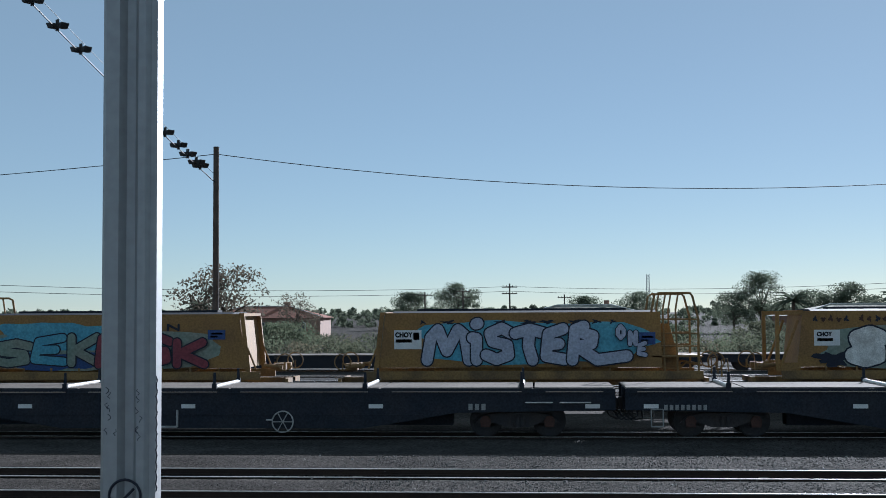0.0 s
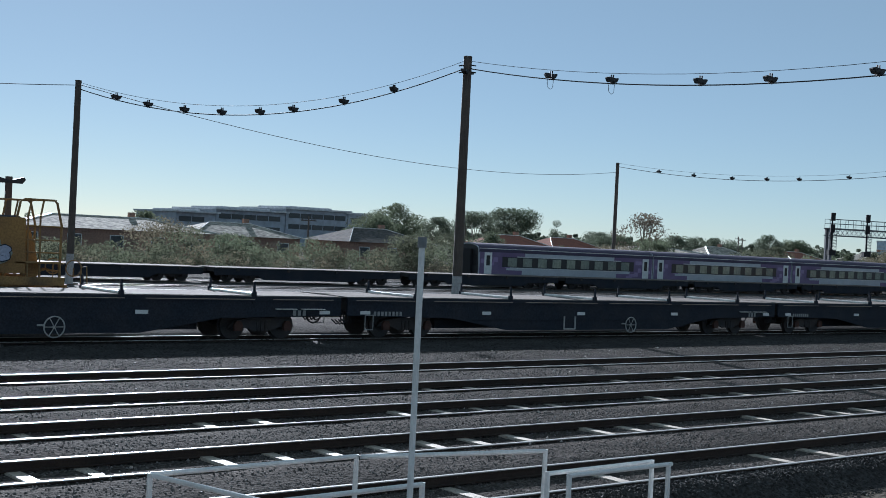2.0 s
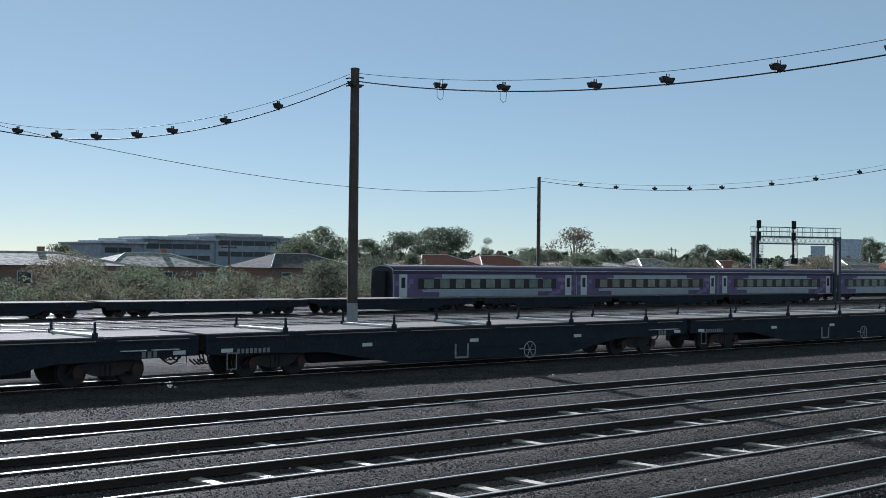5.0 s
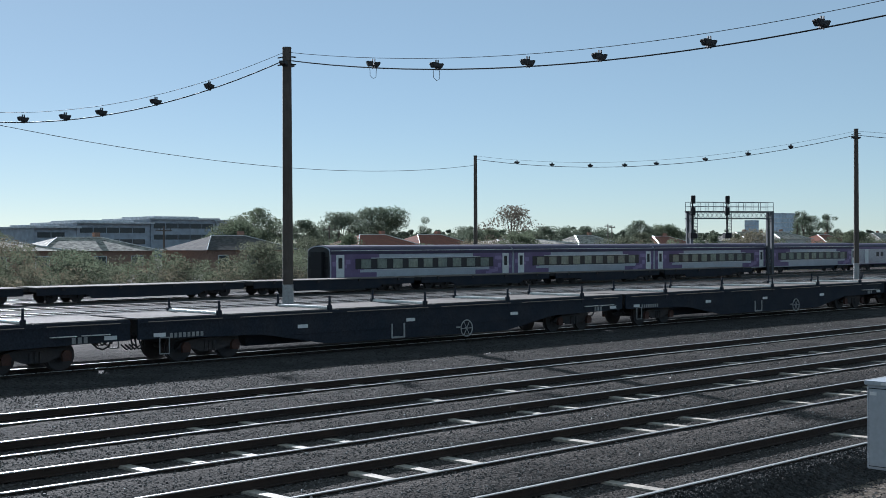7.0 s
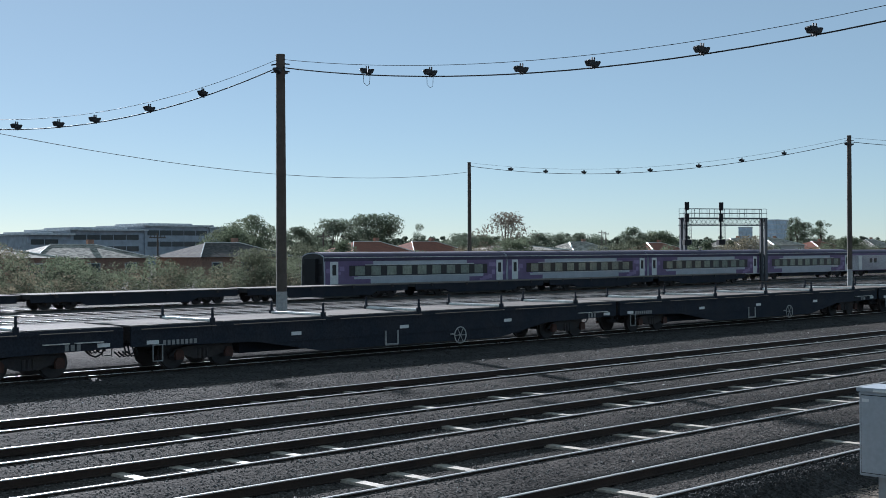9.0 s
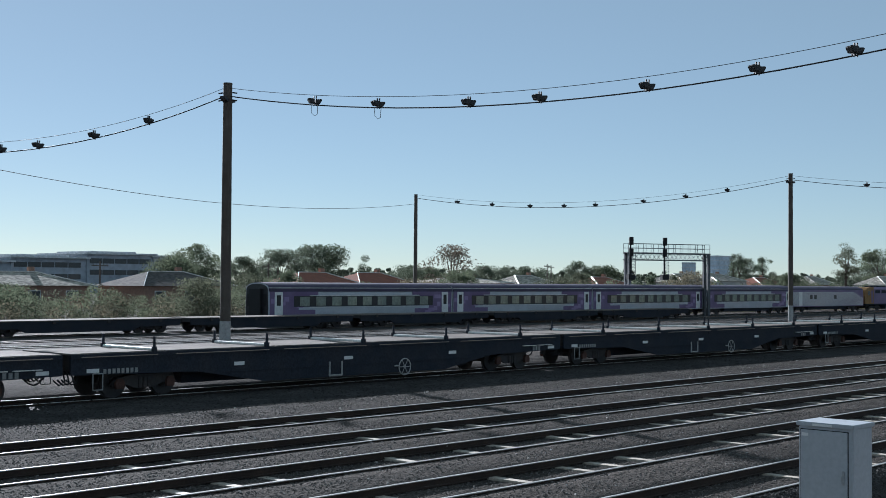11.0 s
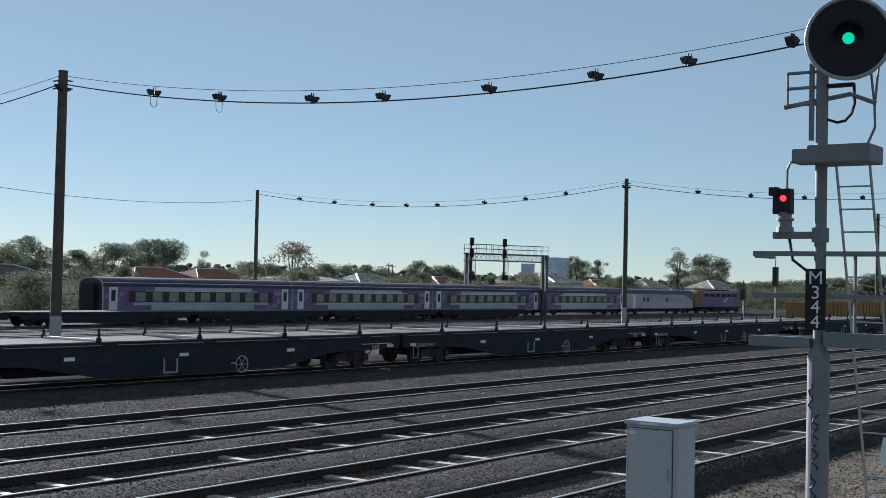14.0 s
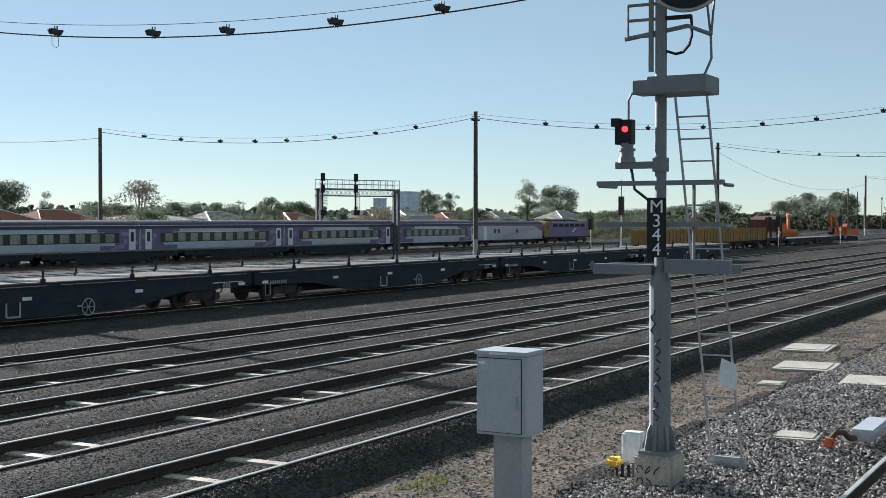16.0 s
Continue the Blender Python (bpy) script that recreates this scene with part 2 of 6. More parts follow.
def extrude_x(bm, profile, x0, x1):
    """A profile of (y, z) points drawn along x, closed."""
    a = [bm.verts.new((x0, y, z)) for y, z in profile]
    b = [bm.verts.new((x1, y, z)) for y, z in profile]
    n = len(profile)
    for i in range(n):
        bm.faces.new((a[i], a[(i + 1) % n], b[(i + 1) % n], b[i]))
    bm.faces.new(a[::-1])
    bm.faces.new(b)


def extrude_y(bm, profile, y0, y1):
    """A profile of (x, z) points drawn along y, closed."""
    a = [bm.verts.new((x, y0, z)) for x, z in profile]
    b = [bm.verts.new((x, y1, z)) for x, z in profile]
    n = len(profile)
    for i in range(n):
        bm.faces.new((a[i], a[(i + 1) % n], b[(i + 1) % n], b[i]))
    bm.faces.new(a[::-1])
    bm.faces.new(b)


def extrude_z(bm, outline, z0, z1):
    a = [bm.verts.new((x, y, z0)) for x, y in outline]
    b = [bm.verts.new((x, y, z1)) for x, y in outline]
    n = len(outline)
    for i in range(n):
        bm.faces.new((a[i], a[(i + 1) % n], b[(i + 1) % n], b[i]))
    bm.faces.new(a[::-1])
    bm.faces.new(b)


def mesh_of(name, bm, mat, smooth=False, bevel=0.0):
    if bevel:
        bmesh.ops.bevel(bm, geom=bm.edges[:], offset=bevel, segments=2, affect="EDGES", clamp_overlap=True)
    bmesh.ops.recalc_face_normals(bm, faces=bm.faces[:])
    me = bpy.data.meshes.new(name)
    bm.to_mesh(me)
    bm.free()
    me.materials.append(mat)
    if smooth:
        for p in me.polygons:
            p.use_smooth = True
    return me


def part(name, bm, mat, parent=None, label="", smooth=False, bevel=0.0):
    ob = new(name, mesh_of(name, bm, mat, smooth, bevel))
    if parent:
        ob.parent = parent
    return tagged(ob, label)


def loose_parts(name, bm, mat, parent, label=""):
    """Every separate piece of a bmesh as a part of its own."""
    bm.verts.ensure_lookup_table()
    seen = set()
    for start in bm.verts:
        if start in seen:
            continue
        seen.add(start)
        order, stack = [], [start]
        while stack:
            v = stack.pop()
            order.append(v)
            for e in v.link_edges:
                o = e.other_vert(v)
                if o not in seen:
                    seen.add(o)
                    stack.append(o)
        piece = bmesh.new()
        copies = {v: piece.verts.new(v.co) for v in order}
        for f in {f for v in order for f in v.link_faces}:
            piece.faces.new([copies[v] for v in f.verts])
        part(name, piece, mat, parent, label)
    bm.free()


def thing(name, x, y, z, label, category, group="", rz=0.0, kind=""):
    ob = new(name)
    ob.empty_display_size = 0.2
    ob.matrix_world = pose(x, y, z, 0, 0, rz)
    return tagged(ob, label, category, group, kind)


def letters(name, text, size, mat, parent, m, spacing=1.0, fat=0.0, depth=0.004, label="", squeeze=1.0):
    """Raised lettering in the built-in font, made into a mesh."""
    cu = bpy.data.curves.new(name, "FONT")
    cu.body, cu.size, cu.extrude, cu.offset, cu.space_character, cu.align_x = text, size, depth, fat, spacing, "CENTER"
    tmp = bpy.data.objects.new(name, cu)
    scene.collection.objects.link(tmp)
    bpy.context.view_layer.update()
    me = bpy.data.meshes.new_from_object(tmp.evaluated_get(bpy.context.evaluated_depsgraph_get()))
    bpy.data.objects.remove(tmp)
    me.materials.clear()
    me.materials.append(mat)
    ob = new(name, me)
    if parent:
        ob.parent = parent
    ob.matrix_local = m @ Matrix.Diagonal((squeeze, 1, 1, 1))
    return tagged(ob, label)


FRONT = Matrix.Rotation(radians(90), 4, "X")   # lettering that faces -y


# ---- ground ----
BEDS = [(10.38, 11.94), (13.80, 15.34), (17.07, 18.59), (20.14, 21.66), (23.86, 25.34), (34.05, 35.55), (42.95, 44.45)]
# dark cinder beds, and the flat wagons' shadow put into the ground colour
CINDER_SHADE = material("cinder_and_shade_ballast", (0.075, 0.07, 0.067), 0.9, 0, (0.035, 0.034, 0.033), 0.7, 0.8, 14.0, 1.0, 0.05, contrast=0.6, relief=0.1, fuzz=0.55)
DIRT = material("trodden_dirt", (0.24, 0.192, 0.152), 0.95, 0, (0.105, 0.085, 0.068), 0.9, 0.8, 12.0, 1.0, 0.05, contrast=0.55, relief=0.06, fuzz=0.55)


def ground_height(x, y):
    """Ballast lies level with the rail heads between the tracks and lower inside them; the strip by the near line is lower and uneven."""
    s = min(1.0, max(0.0, (10.25 - y) / 1.0))
    z = -0.045 - 0.30 * s * s * (3 - 2 * s)
    if 33.95 < y < 37.5:
        z = -0.185
    for near, far in BEDS:
        if near < y < far:
            z = -0.3 if near > 34 and far < 36 else -0.18
    if -40 < x < 130:
        if y < 12:
            z += 0.05 * noise.noise((x * 0.5, y * 0.9, 0)) * s + 0.02 * noise.noise((x * 2.3, y * 2.3, 4)) * s
            z += 0.16 * math.exp(-((x - 34) / 9) ** 2 - ((y - 5.2) / 1.6) ** 2)
        elif 28.2 < y < 33.95:
            u = min(1.0, (y - 28.2) / 1.2, max(0.0, (33.95 - y) / 0.5))
            z += -0.14 * u * u * (3 - 2 * u) + 0.018 * noise.noise((x * 0.7, y * 1.1, 2))
        elif y < 33:
            z += 0.018 * noise.noise((x * 0.7, y * 1.1, 2)) + 0.012 * noise.noise((x * 2.9, y * 2.9, 7))
    return z


def build_ground():
    xs = sorted(set([-4000, -2000, -900, -400, -200, -100, -60] + [-40 + 2 * i for i in range(17)] + [-6 + 0.5 * i for i in range(170)] + [79 + 3 * i for i in range(16)] + [125, 180, 260, 400, 700, 1200, 2200, 4500]))
    ys = [-3000, -800, -200, -60, -20, -8] + [-5 + 0.4 * i for i in range(37)] + [9.7, 9.95, 10.15]
    for near, far in BEDS:
        ys += [near - 0.04, near + 0.04, (near * 2 + far) / 3, (near + far * 2) / 3, far - 0.04, far + 0.04]
    for (a, b), (c, d) in zip(BEDS[:5], BEDS[1:]):
        k = max(2, int((c - b) / 0.5))
        ys += [b + 0.04 + (c - b - 0.08) * i / k for i in range(1, k)]
    ys = sorted(ys + [48, 52, 60, 80, 120, 200, 400, 800, 1600, 4500])
    bm = bmesh.new()
    rows = [[bm.verts.new((x, y, ground_height(x, y))) for x in xs] for y in ys]
    for n, (a, b) in enumerate(zip(rows, rows[1:])):
        for i in range(len(xs) - 1):
            f = bm.faces.new((a[i], a[i + 1], b[i + 1], b[i]))
            mid = ys[n] + 0.35 * noise.noise((xs[i] * 0.6, ys[n], 3))
            # 29.7 to 33.8: ground darkened where the flat wagons' shadow falls
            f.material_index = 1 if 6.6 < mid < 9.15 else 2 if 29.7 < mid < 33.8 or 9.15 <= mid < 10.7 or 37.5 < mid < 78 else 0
    ob = part("ground", bm, BALLAST, None, "dark grey ballast and cinder ground of the rail yard", smooth=True)
    ob.data.materials.append(DIRT)
    ob.data.materials.append(CINDER_SHADE)
    tagged(ob, "", "ground", "", "structure")


build_ground()


def stones(name, label, mat, count, area, size, lift=0.0, seed=3):
    """Loose stones strewn over part of the ground, in one mesh."""
    rnd = random.Random(seed)
    verts, faces = [], []
    for _ in range(count):
        x, y = rnd.uniform(area[0], area[1]), rnd.uniform(area[2], area[3])
        s = size * rnd.uniform(0.45, 1.5)
        z = ground_height(x, y) + s * 0.25 + lift
        a = rnd.uniform(0, 6.28)
        ca, sa = math.cos(a), math.sin(a)
        base = len(verts)
        for dx, dy, dz in ((-1, -0.7, -0.6), (1, -0.6, -0.6), (0.8, 0.8, -0.6), (-0.8, 0.7, -0.6), (-0.5, -0.4, 0.6), (0.6, -0.3, 0.45), (0.3, 0.5, 0.7)):
            dx, dy, dz = dx * rnd.uniform(0.7, 1.2), dy * rnd.uniform(0.7, 1.2), dz * rnd.uniform(0.6, 1.1)
            verts.append((x + s * (dx * ca - dy * sa), y + s * (dx * sa + dy * ca), z + s * dz))
        for f in ((4, 5, 6), (0, 1, 5, 4), (1, 2, 6, 5), (2, 3, 6), (3, 0, 4), (3, 4, 6)):
            faces.append([base + i for i in f])
    me = bpy.data.meshes.new(name)
    me.from_pydata(verts, [], faces)
    me.materials.append(mat)
    tagged(new(name, me), label, "ballast", "", "stuff")


# ---- tracks ----
RAIL_PROFILE = [(-0.065, -0.15), (0.065, -0.15), (0.065, -0.138), (0.012, -0.125), (0.012, -0.045), (0.033, -0.036), (0.033, -0.004), (-0.033, -0.004), (-0.033, -0.036), (-0.012, -0.045), (-0.012, -0.125), (-0.065, -0.138)]
X0, X1 = -330.0, 620.0
FLAT_RAIL = -0.12   # rail level of the siding under the flat wagons


def build_track(near, far, shiny, label, sleepers=None, seed=0, z=0.0):
    """Two rails with polished heads on half-buried sleepers."""
    t = thing("track", 0, 0, z, label, "railway track", "yard tracks", kind="structure")
    for y in (near, far):
        bm = bmesh.new()
        extrude_x(bm, [(y + a, z) for a, z in RAIL_PROFILE], X0, X1)
        rail = part("rail", bm, RUST, t, "rusty steel rail")
        bm = bmesh.new()
        extrude_x(bm, [(y - 0.035, -0.014), (y + 0.035, -0.014), (y + 0.035, -0.003), (y + 0.028, 0.0), (y - 0.028, 0.0), (y - 0.035, -0.003)], X0, X1)
        part("running_surface", bm, RAILTOP if shiny else RAILDULL, rail, "polished rail head")
    rnd = random.Random(seed)
    if sleepers:
        a, b, step, shown = sleepers
        meshes = []
        for k in range(4):
            bm = bmesh.new()
            box(bm, -0.115, 0.115, -1.2 + 0.05 * k, 1.22 - 0.04 * k, -0.1, 0.0)
            meshes.append(mesh_of("sleeper", bm, SLEEPER, bevel=0.012))
        x, mid = a, (near + far) / 2
        while x < b:
            if rnd.random() < shown:
                ob = new("sleeper", meshes[rnd.randrange(4)])
                ob.parent = t
                ob.matrix_local = pose(x + rnd.uniform(-0.05, 0.05), mid + rnd.uniform(-0.06, 0.06), -0.14 + rnd.uniform(-0.03, 0.01), rnd.uniform(-0.5, 0.5), rnd.uniform(-1, 1), rnd.uniform(-1.5, 1.5))
            x += step
    return t


TRACKS = [(10.38, 11.94, True, "shiny-railed track on half-buried timber sleepers", (4.0, 110.0, 1.42, 0.42)),
          (13.80, 15.34, True, "shiny-railed track with pale sleepers showing in the ballast", (-6.0, 130.0, 1.02, 0.7)),
          (17.07, 18.59, True, "yard track with sleepers half sunk in ballast", (-6.0, 130.0, 1.1, 0.55)),
          (20.14, 21.66, True, "yard track with few sleepers showing", (-6.0, 130.0, 1.3, 0.4)),
          (23.86, 25.34, True, "dark yard track almost level with the ballast", (-6.0, 120.0, 1.5, 0.25)),
          (34.05, 35.55, True, "siding under the row of empty flat wagons", None),
          (42.95, 44.45, False, "siding under the yellow hopper wagons", None),
          (51.3, 52.8, False, "empty rusty siding", None), (56.0, 57.5, False, "empty rusty siding", None), (61.0, 62.5, True, "empty siding", None),
          (66.5, 68.0, False, "empty rusty siding", None), (73.3, 74.8, False, "siding under the far row of flat wagons", None), (78.75, 80.25, True, "main line under the passenger train", None)]
for k, (near, far, shiny, label, sl) in enumerate(TRACKS):
    build_track(near, far, shiny, label, sl, 20 + k, FLAT_RAIL if near == 34.05 else 0.0)
build_track(1.31, 2.82, True, "near running line beside the camera", None, seed=50)


# ---- rolling stock ----
def build_bogie(parent, x, y0, y1, base=1.95, axle_mat=AXLEBOX):
    """A two-axle bogie: side frames, wheels, axle boxes and springs."""
    mid = (y0 + y1) / 2
    bm = bmesh.new()
    for y in (y0 + 0.28, y1 - 0.28):
        w = base / 2
        extrude_y(bm, [(x - w - 0.3, 0.42), (x - w - 0.1, 0.62), (x - 0.5, 0.72), (x + 0.5, 0.72), (x + w + 0.1, 0.62), (x + w + 0.3, 0.42), (x + w - 0.25, 0.42), (x + 0.35, 0.3), (x - 0.35, 0.3), (x - w + 0.25, 0.42)], y - 0.06, y + 0.06)
        for k in (-0.16, 0.0, 0.16):
            rod(bm, (x + k, y - 0.05, 0.3), (x + k, y - 0.05, 0.62), 0.07, n=8)
    box(bm, x - 0.2, x + 0.2, y0 + 0.3, y1 - 0.3, 0.42, 0.72)
    bogie = part("bogie", bm, BOGIE, parent, "grimy cast bogie")
    for ax in (x - base / 2, x + base / 2):
        bm = bmesh.new()
        for s in (-1, 1):
            yw = mid + s * 0.75
            rod(bm, (ax, yw - 0.06, 0.45), (ax, yw + 0.06, 0.45), 0.45, n=24)
            rod(bm, (ax, yw - s * 0.06, 0.45), (ax, yw - s * 0.1, 0.45), 0.49, n=24)
            rod(bm, (ax, yw + s * 0.06, 0.45), (ax, yw + s * 0.09, 0.45), 0.2, n=12)
        rod(bm, (ax, y0 + 0.3, 0.45), (ax, y1 - 0.3, 0.45), 0.08, n=8)
        part("wheelset", bm, BOGIE, bogie, "steel wheelset")
        for y in (y0 + 0.18, y1 - 0.18):
            bm = bmesh.new()
            extrude_y(bm, [(ax - 0.13, 0.3), (ax + 0.13, 0.3), (ax + 0.16, 0.5), (ax + 0.08, 0.62), (ax - 0.08, 0.62), (ax - 0.16, 0.5)], y - 0.06, y + 0.06)
            part("axle_box", bm, axle_mat, bogie, "rusty orange axle box")


def build_flat_wagon(x, y, label, length=24.14, group="row of flat wagons", mark=2.05):
    """A long bare container flat: deep side sills, plated deck, stakes, bolsters, step irons, brake wheel."""
    w = thing("flat_wagon", x, y, FLAT_RAIL, label, "rail wagon", group)
    half, W = length / 2, 1.48
    a, b = -half + 0.14, half - 0.14
    # deck plates with narrow gaps
    edges = [a, a + 3.4, a + 7.9, a + 12.5, a + 17.0, a + 21.5, b]
    for p, q in zip(edges, edges[1:]):
        bm = bmesh.new()
        box(bm, p + 0.03, q - 0.03, -W + 0.05, W - 0.05, 1.42, 1.47)
        part("deck_plate", bm, DECK, w, "worn grey deck plate")
    bm = bmesh.new()
    sill = [(a, 1.44), (b, 1.44), (b, 0.82), (b - 4.6, 0.74), (b - 7.4, 0.28), (a + 7.4, 0.28), (a + 4.6, 0.74), (a, 0.82)]
    for s in (-1, 1):
        extrude_y(bm, sill, s * W - 0.04, s * W + 0.04)
        box(bm, a, b, s * W - 0.09, s * W + 0.09, 1.3, 1.34)
        box(bm, a + 5.6, b - 5.6, s * W - 0.06, s * W + 0.06, 0.66, 0.69)
    for k in range(13):
        cx = a + 0.9 + k * (b - a - 1.8) / 12
        box(bm, cx - 0.07, cx + 0.07, -W, W, 1.1, 1.41)
    box(bm, a, b, -0.3, 0.3, 0.75, 1.41)
    box(bm, a + 4.8, b - 4.8, -0.32, 0.32, 0.28, 0.75)
    part("underframe", bm, BLACKSTEEL, w, "black fish-bellied steel underframe")
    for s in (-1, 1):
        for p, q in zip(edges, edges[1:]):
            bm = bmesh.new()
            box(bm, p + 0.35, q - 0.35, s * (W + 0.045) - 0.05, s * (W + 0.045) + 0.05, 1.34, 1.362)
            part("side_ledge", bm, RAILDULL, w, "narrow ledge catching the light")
    for bx in (-half + 2.98, half - 2.98):
        build_bogie(w, bx, -1.35, 1.35, 1.87)
    for ox in (3.1, 7.65, 12.2, 16.7, 21.3):
        sx = -half + ox
        bm = bmesh.new()
        rod(bm, (sx, -W + 0.02, 1.5), (sx, W - 0.02, 1.5), 0.065, n=14, caps=False)
        part("bolster", bm, WHITEBAR, w, "whitish rounded cross bolster", smooth=True)
        for s in (-1, 1):
            bm = bmesh.new()
            box(bm, sx - 0.07, sx + 0.07, s * W - 0.06, s * W + 0.06, 1.2, 1.6)
            rod(bm, (sx, s * W, 1.58), (sx, s * W, 1.92), 0.05, 0.04, 8)
            part("stake", bm, BLACKSTEEL, w, "short dark stake")
    for s in (-1, 1):
        y0 = s * (W + 0.06)
        bm = bmesh.new()
        for dx in (-1.38, -0.78):
            rod(bm, (dx - 0.2, y0, 0.32), (dx - 0.2, y0, 0.82), 0.035)
        rod(bm, (-1.58, y0, 0.32), (-0.98, y0, 0.32), 0.035)
        part("step_iron", bm, POLEBASE, w, "pale step iron")
        bm = bmesh.new()
        cx, cz = 2.2, 0.48
        tube(bm, [(cx + 0.31 * math.cos(t * math.pi / 12), y0 - s * -0.06, cz + 0.31 * math.sin(t * math.pi / 12)) for t in range(25)], 0.022, 6)
        for t in range(6):
            rod(bm, (cx, y0 + s * 0.06, cz), (cx + 0.3 * math.cos(t * math.pi / 3), y0 + s * 0.06, cz + 0.3 * math.sin(t * math.pi / 3)), 0.015, n=5)
        rod(bm, (cx - 0.5, y0 + s * 0.02, cz + 0.05), (cx - 0.3, y0 + s * 0.02, cz + 0.05), 0.03, n=6)
        rod(bm, (cx, s * 1.3, cz), (cx, y0 + s * 0.06, cz), 0.035)
        part("brake_wheel", bm, POLEBASE, w, "whitened spoked hand brake wheel")
        for ex in (-half + 1.05,):
            bm = bmesh.new()
            for dx in (-0.17, 0.17):
                rod(bm, (ex + dx, y0, 0.34), (ex + dx, y0, 0.84), 0.02, n=6)
            for z in (0.34, 0.84):
                rod(bm, (ex - 0.17, y0, z), (ex + 0.17, y0, z), 0.02, n=6)
            part("end_ladder", bm, DULLWHITE, w, "pale end step ladder")
        for px, pw in ((-half + 0.88, 0.42), (-5.63, 0.42), (-0.65, 0.42), (4.95, 0.42), (half - 0.8, 0.42)):
            bm = bmesh.new()
            box(bm, px - pw / 2, px + pw / 2, s * (W + 0.05) - 0.01, s * (W + 0.05) + 0.01, 0.87, 0.99)
            part("marker_plate", bm, WHITE, w, "small white marker plate")
        # unreadable and withheld lettering as bars
        bm = bmesh.new()
        for k in range(3):
            box(bm, half - mark + k * 0.19, half - mark + 0.12 + k * 0.19, s * (W + 0.043) - 0.006, s * (W + 0.043) + 0.006, 0.82, 1.0)
        part("owner_mark", bm, DULLWHITE, w, "faded white owner mark")
        bm = bmesh.new()
        for k in range(8):
            box(bm, -half + 1.25 + k * 0.16, -half + 1.35 + k * 0.16, s * (W + 0.043) - 0.006, s * (W + 0.043) + 0.006, 0.82, 0.97)
        part("number_mark", bm, DULLWHITE, w, "faded white wagon number")
    for s in (-1, 1):
        bm = bmesh.new()
        e = s * half
        box(bm, min(e, e - s * 0.5), max(e, e - s * 0.5), -0.12, 0.12, 0.8, 1.06)
        box(bm, min(e - s * 0.03, e - s * 0.25), max(e - s * 0.03, e - s * 0.25), -0.2, 0.2, 0.76, 1.1)
        tube(bm, [(e - s * 0.4, 0.4, 0.8), (e - s * 0.2, 0.4, 0.5), (e, 0.4, 0.42)], 0.03, 6)
        box(bm, e - s * 0.55 - 0.12, e - s * 0.55 + 0.12, -1.2, 1.2, 0.9, 1.41)
        part("coupler", bm, BOGIE, w, "knuckle coupler and end beam")
    for s in (-1, 1):
        for x0, x1 in ((half - 2.75, half - 1.95), (half - 1.75, half - 0.85)):
            bm = bmesh.new()
            box(bm, x0, x1, s * (W + 0.1) - 0.07, s * (W + 0.1) + 0.07, 1.03, 1.055)
            part("end_step", bm, WHITEBAR, w, "narrow end step catching the light")
        for k in range(4):
            hx = -half + 0.2 + 0.14 * k
            bm = bmesh.new()
            tube(bm, [(hx, s * 0.9, 1.0), (hx + 0.05, s * 1.0, 0.62 - 0.07 * (k % 2)), (hx - 0.15, s * 1.0, 0.5), (hx - 0.32, s * 0.95, 0.66)], 0.028, 6)
            part("air_hose", bm, CABLE, w, "hanging black air hose")
    bm = bmesh.new()
    rod(bm, (-4.0, -0.9, 0.62), (4.0, -0.9, 0.62), 0.03, n=6)
    part("brake_rod", bm, BLACKSTEEL, w)
    for sx in (-2.4, -1.2, 4.6):
        bm = bmesh.new()
        rod(bm, (sx, -0.5, 0.55), (sx + 0.9, -0.5, 0.55), 0.2, n=12)
        part("brake_reservoir", bm, BLACKSTEEL, w)
    return w


FLAT_Y, FLAT_C = 35.02, 28.28 + 12.07
FLAT_LABEL = "empty black container flat wagon with grey deck and white bolsters"
first_flat = build_flat_wagon(FLAT_C, FLAT_Y, FLAT_LABEL)
for k in range(1, 4):
    copy_thing(first_flat, pose(FLAT_C + 24.14 * k, FLAT_Y, FLAT_RAIL))
build_flat_wagon(15.86, FLAT_Y, FLAT_LABEL, 24.84)
last_flat = build_flat_wagon(-8.63, FLAT_Y, FLAT_LABEL, mark=4.4)
copy_thing(last_flat, pose(-8.63 - 24.14, FLAT_Y, FLAT_RAIL))


